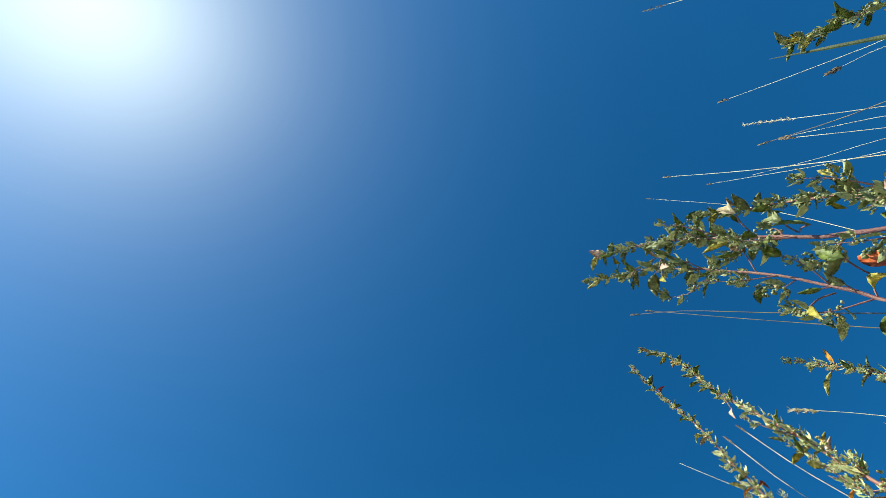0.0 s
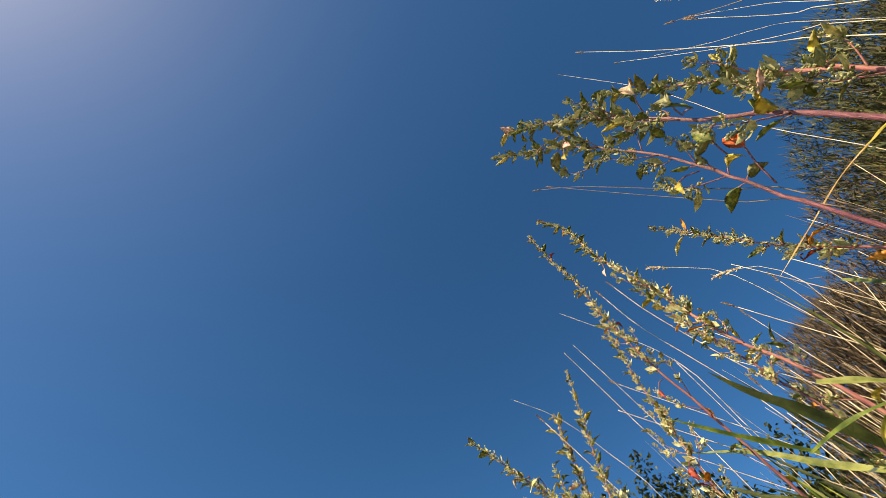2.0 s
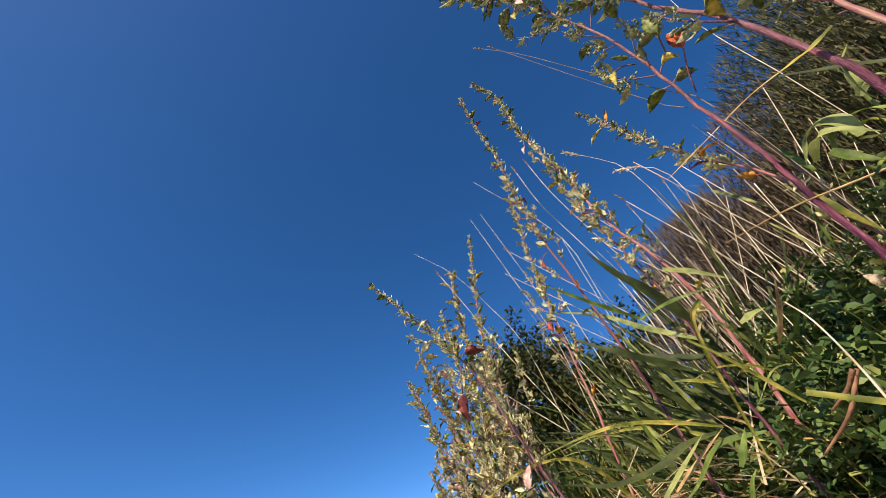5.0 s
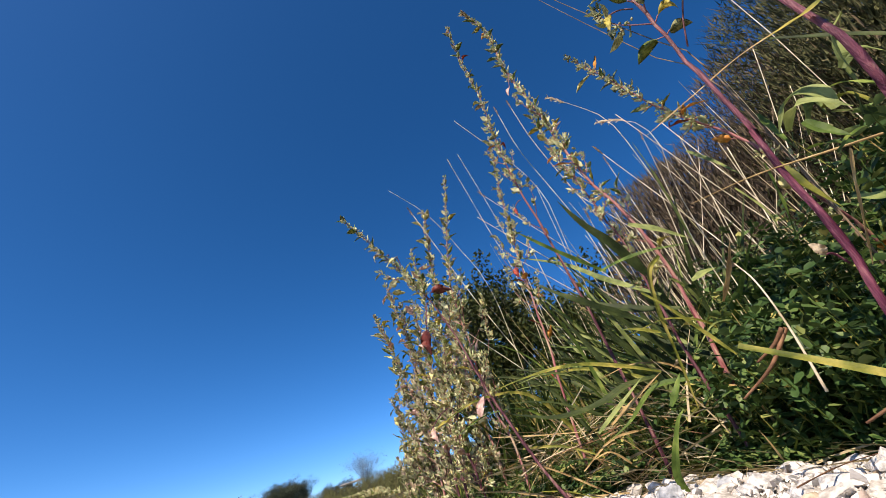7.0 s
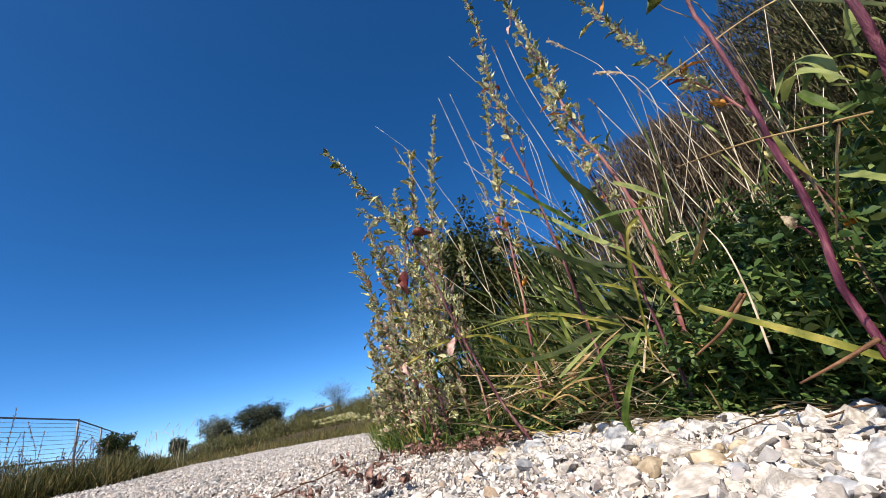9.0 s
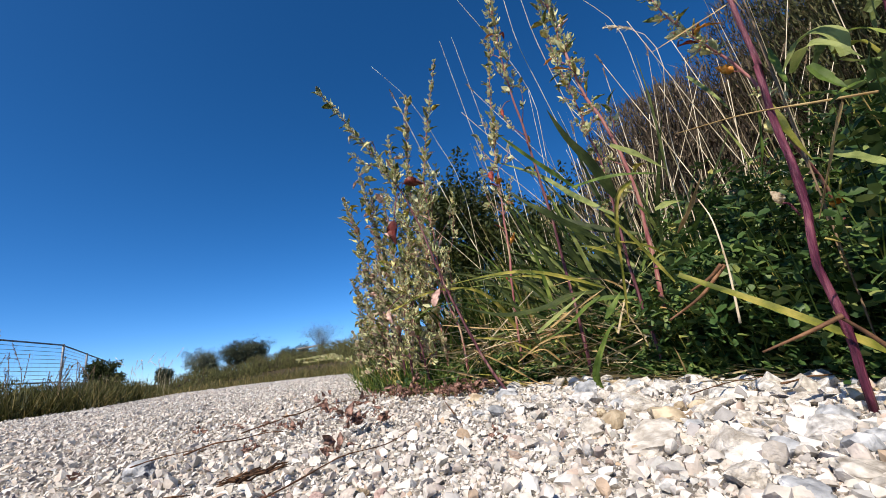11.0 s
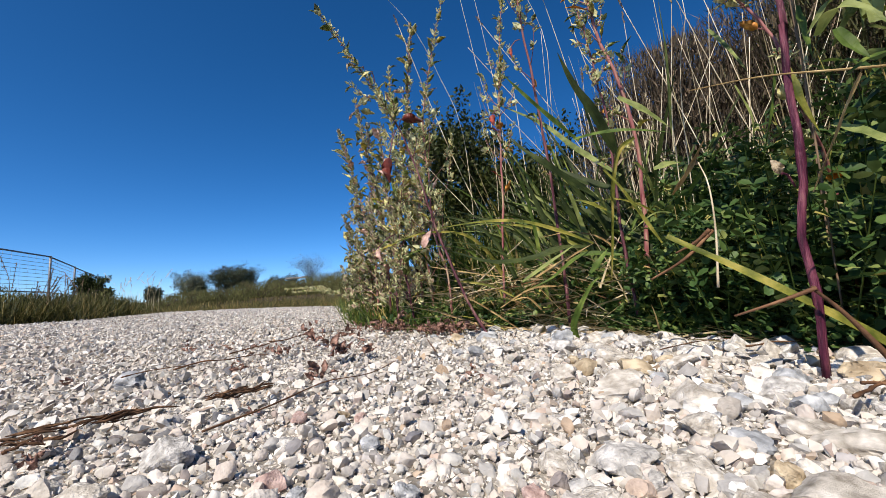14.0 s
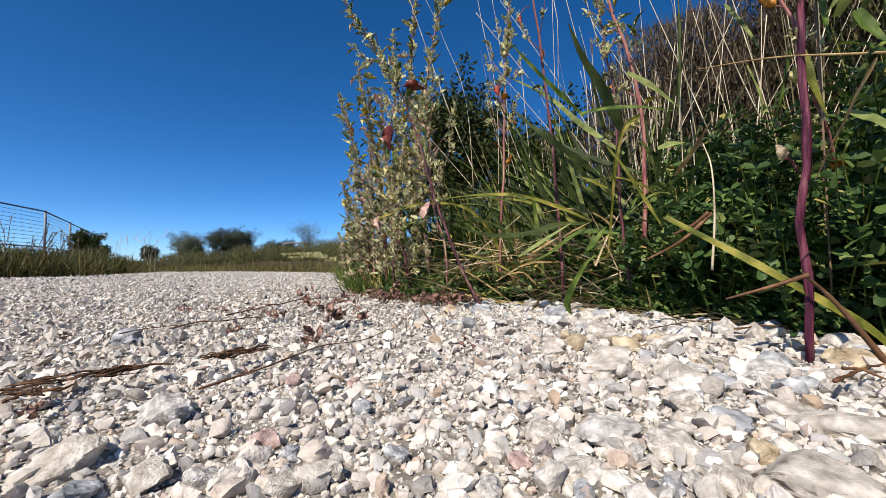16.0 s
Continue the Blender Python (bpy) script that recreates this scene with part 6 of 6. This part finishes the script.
# trees beyond the slope
for az, r, el, half, n, mat, label, sd, airy in (
    (-28.0, 46, 4.8, 2.3, 3200, M_TREELEAF, "dark green tree beyond the slope", 51, 0.05), (-25.9, 47, 4.5, 1.6, 2400, M_TREELEAF, "dark green tree beyond the slope", 52, 0.05),
    (-32.0, 48, 4.1, 1.7, 1600, M_PALETREE, "sparse silvery green tree beyond the slope", 53, 0.06), (-31.0, 49, 3.6, 1.2, 1500, M_TREELEAF, "dark green tree beyond the slope", 54, 0.05),
    (-35.4, 44, 2.3, 0.9, 1300, M_TREELEAF, "small dark tree beyond the slope", 55, 0.05), (-22.4, 50, 3.2, 1.3, 1300, M_TREELEAF, "low dark tree on the skyline", 56, 0.05),
    (-20.6, 52, 3.4, 1.2, 1200, M_TREELEAF, "low dark tree on the skyline", 57, 0.05),
):
    x, y = polar(az, r)
    z = float(land(np.array(x), np.array(y)))
    leafy("tree", label, "tree", (x, y, z), r * math.tan(radians(el)) - z + 0.06, half * 0.95, int(n * 3), 0.14, mat, sd, 7, 0.2, airy - 0.04, "trees beyond the slope", fill=0.6 if mat is M_TREELEAF else 0.3)
x, y = polar(-18.3, 24)
z = float(land(np.array(x), np.array(y)))
leafy("tree", "sparse pale feathery bush on the slope", "tree", (x, y, z), 24 * math.tan(radians(5.6)) - z, 1.05, 1500, 0.065, M_PALETREE, 61, 12, 0.3, 0.04)
bm = bmesh.new()
bmesh.ops.create_cube(bm, size=1.0)
bmesh.ops.subdivide_edges(bm, edges=bm.edges, cuts=5, use_grid_fill=True)
for v in bm.verts:
    v.co = Vector((v.co.x * 1.3, v.co.y * 0.9 - 0.3 * abs(v.co.x), v.co.z * 0.06 + v.co.x * 0.10 + 0.02 * noise.noise(v.co * 5)))
me = bpy.data.meshes.new("chalk_bank")
bm.to_mesh(me)
bm.free()
me.materials.append(M_CHALK)
x, y = polar(-19.8, 26)
bank = tagged(new("chalk_bank", me), "strip of bare pale chalk on the slope", "bank", kind="structure")
bank.matrix_world = pose(x, y, 26 * math.tan(radians(3.05)), 0, 0, 18)


# ---- mesh fence ----
def fence_panel():
    """One panel of a temporary mesh fence, 4.75 m by 2 m, its post at the origin."""
    ob = thing_at("fence_panel", (0, 0, 0), "grey steel mesh fence panel on a concrete foot", "fence panel", "mesh fence panels")
    W, H = 4.75, 2.0

    def bar(name, a, b, r, sides=8):
        part_of(ob, name, np_mesh(name, *tube(glide([np.array(a, float), np.array(b, float)], 2), np.full(2, r), sides), M_STEEL))
    bar("post", (0, 0, 0), (0, 0, H + 0.05), 0.040)
    bar("top_rail", (0, 0, H), (W, 0, H), 0.026)
    bar("bottom_rail", (0, 0, 0.72), (W, 0, 0.72), 0.022)
    for k in range(1, 14):
        bar("wire", (0, 0, 0.18 + k * 0.13), (W, 0, 0.18 + k * 0.13), 0.0065, 5)
    for k in range(1, 12):
        bar("upright_wire", (k * W / 12, 0, 0.15), (k * W / 12, 0, H), 0.002, 4)
    b = bmesh.new()
    bmesh.ops.create_cube(b, size=1.0)
    bmesh.ops.bevel(b, geom=b.edges, offset=0.12, segments=2, affect='EDGES')
    for v in b.verts:
        v.co = Vector((v.co.x * 0.24, v.co.y * 0.7, v.co.z * 0.14 + 0.07))
    foot = bpy.data.meshes.new("foot")
    b.to_mesh(foot)
    b.free()
    foot.materials.append(M_CONCRETE)
    part_of(ob, "foot", foot, label="grey concrete foot")
    return ob


panel = fence_panel()
p0 = np.array(polar(-44.0, 20.6))
near_way, far_way = np.array((-0.29, 0.957)) * 4.75, np.array((-0.56, 0.83)) * 4.75
lines = [tuple(p0 - 2 * near_way), tuple(p0 - near_way), tuple(p0), tuple(p0 + far_way), tuple(p0 + 2 * far_way), tuple(p0 + 3 * far_way)]
for k, (a, b) in enumerate(zip(lines[:-1], lines[1:])):
    d = np.array(b) - np.array(a)
    m = pose(a[0], a[1], float(land(np.array(a[0]), np.array(a[1]))), 0, 0, math.degrees(math.atan2(d[1], d[0])))
    ob = panel if k == 0 else copy_thing(panel, m)
    if k == 0:
        panel.matrix_basis = m


# ---- litter on the gravel ----
rg = np.random.default_rng(91)


def dead_clump(place, size, n, label):
    """A crumpled clump of dead leaves."""
    ob = thing_at("dead_leaf_clump", (place[0], place[1], -0.002), label, "dead leaves", "dead leaves on the gravel")
    for k in range(n):
        d = rg.normal(size=3)
        d[2] = abs(d[2]) * 0.8
        off = rg.normal(size=3) * size * 0.22
        off[2] = abs(off[2]) + size * 0.08
        part_of(ob, "leaf", leaf_mesh(rg.choice(["curled", "ovate", "toothed"]), "brown"), place_matrix(off, d, rg.normal(size=3), size * rg.uniform(0.28, 0.6)))


for p, s, n in (((-0.117, 0.444), 0.030, 9), ((-0.100, 0.329), 0.020, 8), ((-0.091, 0.467), 0.024, 6), ((-0.193, 0.482), 0.020, 6), ((-0.346, 0.554), 0.020, 5), ((-0.085, 0.739), 0.035, 9),
                ((-0.041, 0.682), 0.032, 9), ((-0.120, 0.739), 0.035, 8), ((-0.150, 0.634), 0.03, 5), ((0.017, 0.313), 0.012, 4), ((-0.188, 0.591), 0.03, 4), ((-0.004, 0.682), 0.03, 7),
                ((-0.187, 0.194), 0.010, 5), ((-0.167, 0.168), 0.009, 5), ((-0.191, 0.386), 0.016, 4), ((-0.109, 0.234), 0.008, 3), ((-0.308, 0.341), 0.012, 4), ((-0.263, 0.807), 0.03, 3)):
    dead_clump(p, s, n + 4, "crumpled dark brown dead leaves on the gravel")

for k in range(44):
    t = rg.uniform(0, 1)
    px, py = -0.18 + 0.28 * t + rg.normal() * 0.02, 0.85 - 0.17 * min(1, t * 1.6) + rg.normal() * 0.03
    dead_clump((px, py), rg.uniform(0.016, 0.032), int(rg.integers(3, 7)), "reddish brown dead leaves at the foot of the weeds")
for k in range(26):
    t = rg.uniform(0, 1)
    dead_clump((-0.36 + 0.26 * t + rg.normal() * 0.02, 0.62 - 0.16 * t + rg.normal() * 0.03), rg.uniform(0.007, 0.013), 4, "small reddish brown dried sprig on the gravel")


def litter_twig(a, b, r, label, mat=None, sag=0.004):
    pa, pb = np.array((*a, 0.004)), np.array((*b, 0.004))
    long = float(np.linalg.norm(pb - pa))
    m = (pa + pb) / 2 + np.array([rg.normal() * 0.03 * long, rg.normal() * 0.03 * long, sag * 0.5])
    path = glide([pa, (pa + m) / 2 + rg.normal(size=3) * 0.012 * long, m, (m + pb) / 2 + rg.normal(size=3) * 0.012 * long, pb], 14)
    path[1:-1, :2] += rg.normal(size=(12, 2)) * r * 0.5
    path[:, 2] = np.maximum(path[:, 2], 0.001 + r)
    ob = new("twig", np_mesh("twig", *tube(path - path[0], r * np.linspace(1, 0.5, 14) * (1 + 0.2 * np.sin(np.arange(14) * 2.1)), 6), mat or M_TWIG))
    ob.location = path[0]
    return tagged(ob, label, "twig", "twigs on the gravel")


for a, b, r in (((-0.111, 0.190), (-0.047, 0.370), 0.0009), ((-0.181, 0.172), (-0.172, 0.181), 0.0013), ((-0.243, 0.370), (-0.189, 0.444), 0.0013),
                ((-0.014, 0.422), (-0.059, 0.888), 0.0012), ((0.184, 0.370), (0.308, 0.422), 0.0010), ((0.259, 0.370), (0.323, 0.386), 0.0016), ((0.190, 0.203), (0.255, 0.240), 0.0018),
                ((0.218, 0.228), (0.219, 0.207), 0.0016), ((-0.253, 0.591), (-0.185, 0.739), 0.0016), ((-0.244, 0.467), (-0.229, 0.591), 0.0014), ((-0.266, 0.341), (-0.233, 0.386), 0.0010)):
    litter_twig(a, b, r * 0.6, "thin brown dead twig lying on the gravel")


def bark_piece(start, end, half, n, label):
    """A frayed strip of bark: many splintered fibres side by side."""
    b0, b1 = np.array((*start, 0.002)), np.array((*end, 0.004))
    bark = thing_at("bark_piece", (*((b0 + b1) / 2)[:2], -0.002), label, "bark", "bark pieces on the gravel")
    long = np.linalg.norm(b1 - b0)
    for k in range(n):
        side = np.array([b1[1] - b0[1], b0[0] - b1[0], 0]) / long * rg.uniform(-1, 1) * half
        u0 = rg.uniform(0, 0.72)
        u1 = u0 + rg.uniform(0.18, 0.40)
        p, q = b0 + (b1 - b0) * u0 + side, b0 + (b1 - b0) * u1 + side * rg.uniform(0.4, 1.8)
        p[2], q[2] = 0.001 + 0.003 * rg.random(), 0.001 + 0.005 * rg.random()
        path = glide([p, (p + q) / 2 + rg.normal(size=3) * 0.0012, q], 7) - np.array(bark.location)
        part_of(bark, "fibre", np_mesh("fibre", *tube(path, rg.uniform(0.0003, 0.0009) * np.array([0.3, 1, 0.7, 1.1, 0.8, 0.7, 0.2]), 5), M_BARK_STRIP))


bark_piece((-0.149, 0.258), (-0.122, 0.294), 0.0040, 30, "frayed flat piece of brown bark on the gravel")
bark_piece((-0.206, 0.196), (-0.158, 0.242), 0.0014, 18, "thin frayed strip of dark brown bark on the gravel")
bark_piece((-0.214, 0.186), (-0.180, 0.200), 0.0032, 10, "frayed strip of dark brown bark on the gravel")

# ---- stones that stand out, and the nearest loose ones ----


def rough_stone(seed, detail=4):
    """A broken stone with flat facets and a pitted face, about 1 across."""
    rg = np.random.default_rng(seed)
    b = bmesh.new()
    bmesh.ops.create_icosphere(b, subdivisions=detail, radius=0.56)
    V = np.array([v.co[:] for v in b.verts])
    F = np.array([[v.index for v in f.verts] for f in b.faces])
    b.free()
    V *= np.array([1.1, rg.uniform(0.72, 1.0), 1.0])
    for n in turns(rg.normal(size=(11, 3)), rg.normal(size=(11, 3)))[:, :, 0]:
        over = np.maximum(V @ n - rg.uniform(0.29, 0.47), 0)
        V -= over[:, None] * n * 0.95
    for q, (s, a) in enumerate(((2.4, 0.13), (5.5, 0.06), (12.0, 0.045), (28.0, 0.024))):
        V *= (1 + a * np.array([noise.noise(Vector(v * s) + Vector((seed * 3.1, q * 7.0, 0))) for v in V]) * 2)[:, None]
    return V, F


BIG_SHAPE = [rough_stone(s + 100) for s in range(7)]
SMALL_SHAPE = [rough_stone(s + 100, 3) for s in range(7)]
for k, ((bx, by), bs, flat, turn, mat) in enumerate(BIG):
    TV, TF = BIG_SHAPE[k % 7] if bs > 0.016 else SMALL_SHAPE[k % 7]
    ob = new("stone", np_mesh("stone", TV * np.array([1, 1, flat]), TF, mat, True, 30))
    ob.parent = gravel_path
    ob.matrix_basis = pose(bx, by, -0.008 + bs * flat * 0.28, 8 * math.sin(k), 8 * math.cos(k * 2), turn) @ Matrix.Diagonal((bs, bs, bs, 1))
# coarser stones towards the planted edge
rg = np.random.default_rng(61)
EDGE_STONE = [[np_mesh("stone", V * np.array([1, 1, f]), F, m, True, 30) for m in (M_CREAM, M_WHITE, M_GREY, M_OCHRE)] for (V, F), f in
              ((rough_stone(130 + s, 2), f) for s, f in enumerate((0.6, 0.75, 0.55, 0.8, 0.65)))]
laid = 0
while laid < 230:
    az, r = radians(rg.uniform(-4, 46)), rg.uniform(0.16, 0.72)
    sx, sy = r * math.sin(az), r * math.cos(az)
    gap = edge_gap(np.array([[sx, sy]]))[0]
    if gap > 0.005 or gap < -0.26 or rg.random() > 1.0 + gap * 3.0 or np.min(np.hypot(big_xy[:, 0] - sx, big_xy[:, 1] - sy) - big_size * 0.6) < 0.006:
        continue
    laid += 1
    ss = float(np.clip(rg.lognormal(math.log(0.015), 0.40), 0.009, 0.030) * min(1.0, 0.4 + r * 2.0))
    ob = new("stone", EDGE_STONE[int(rg.integers(5))][int(rg.choice(4, p=[0.46, 0.36, 0.13, 0.05]))])
    ob.parent = gravel_path
    ob.matrix_basis = pose(sx, sy, -0.008 + ss * 0.16, rg.normal() * 14, rg.normal() * 14, rg.uniform(0, 360)) @ Matrix.Diagonal((ss, ss, ss, 1))
STONE_MESH = [np_mesh("stone", TV, TF, M_STONE, True, 38) for TV, TF in ROUGH]
for (sx, sy), ss in zip(near_xy[own], near_size[own]):
    ob = new("stone", STONE_MESH[int(RNG.integers(len(STONE_MESH)))])
    ob.parent = gravel_path
    ob.matrix_basis = pose(sx, sy, -0.008 + ss * 0.2, RNG.normal() * 17, RNG.normal() * 17, RNG.uniform(0, 360)) @ Matrix.Diagonal((ss, ss, ss, 1))
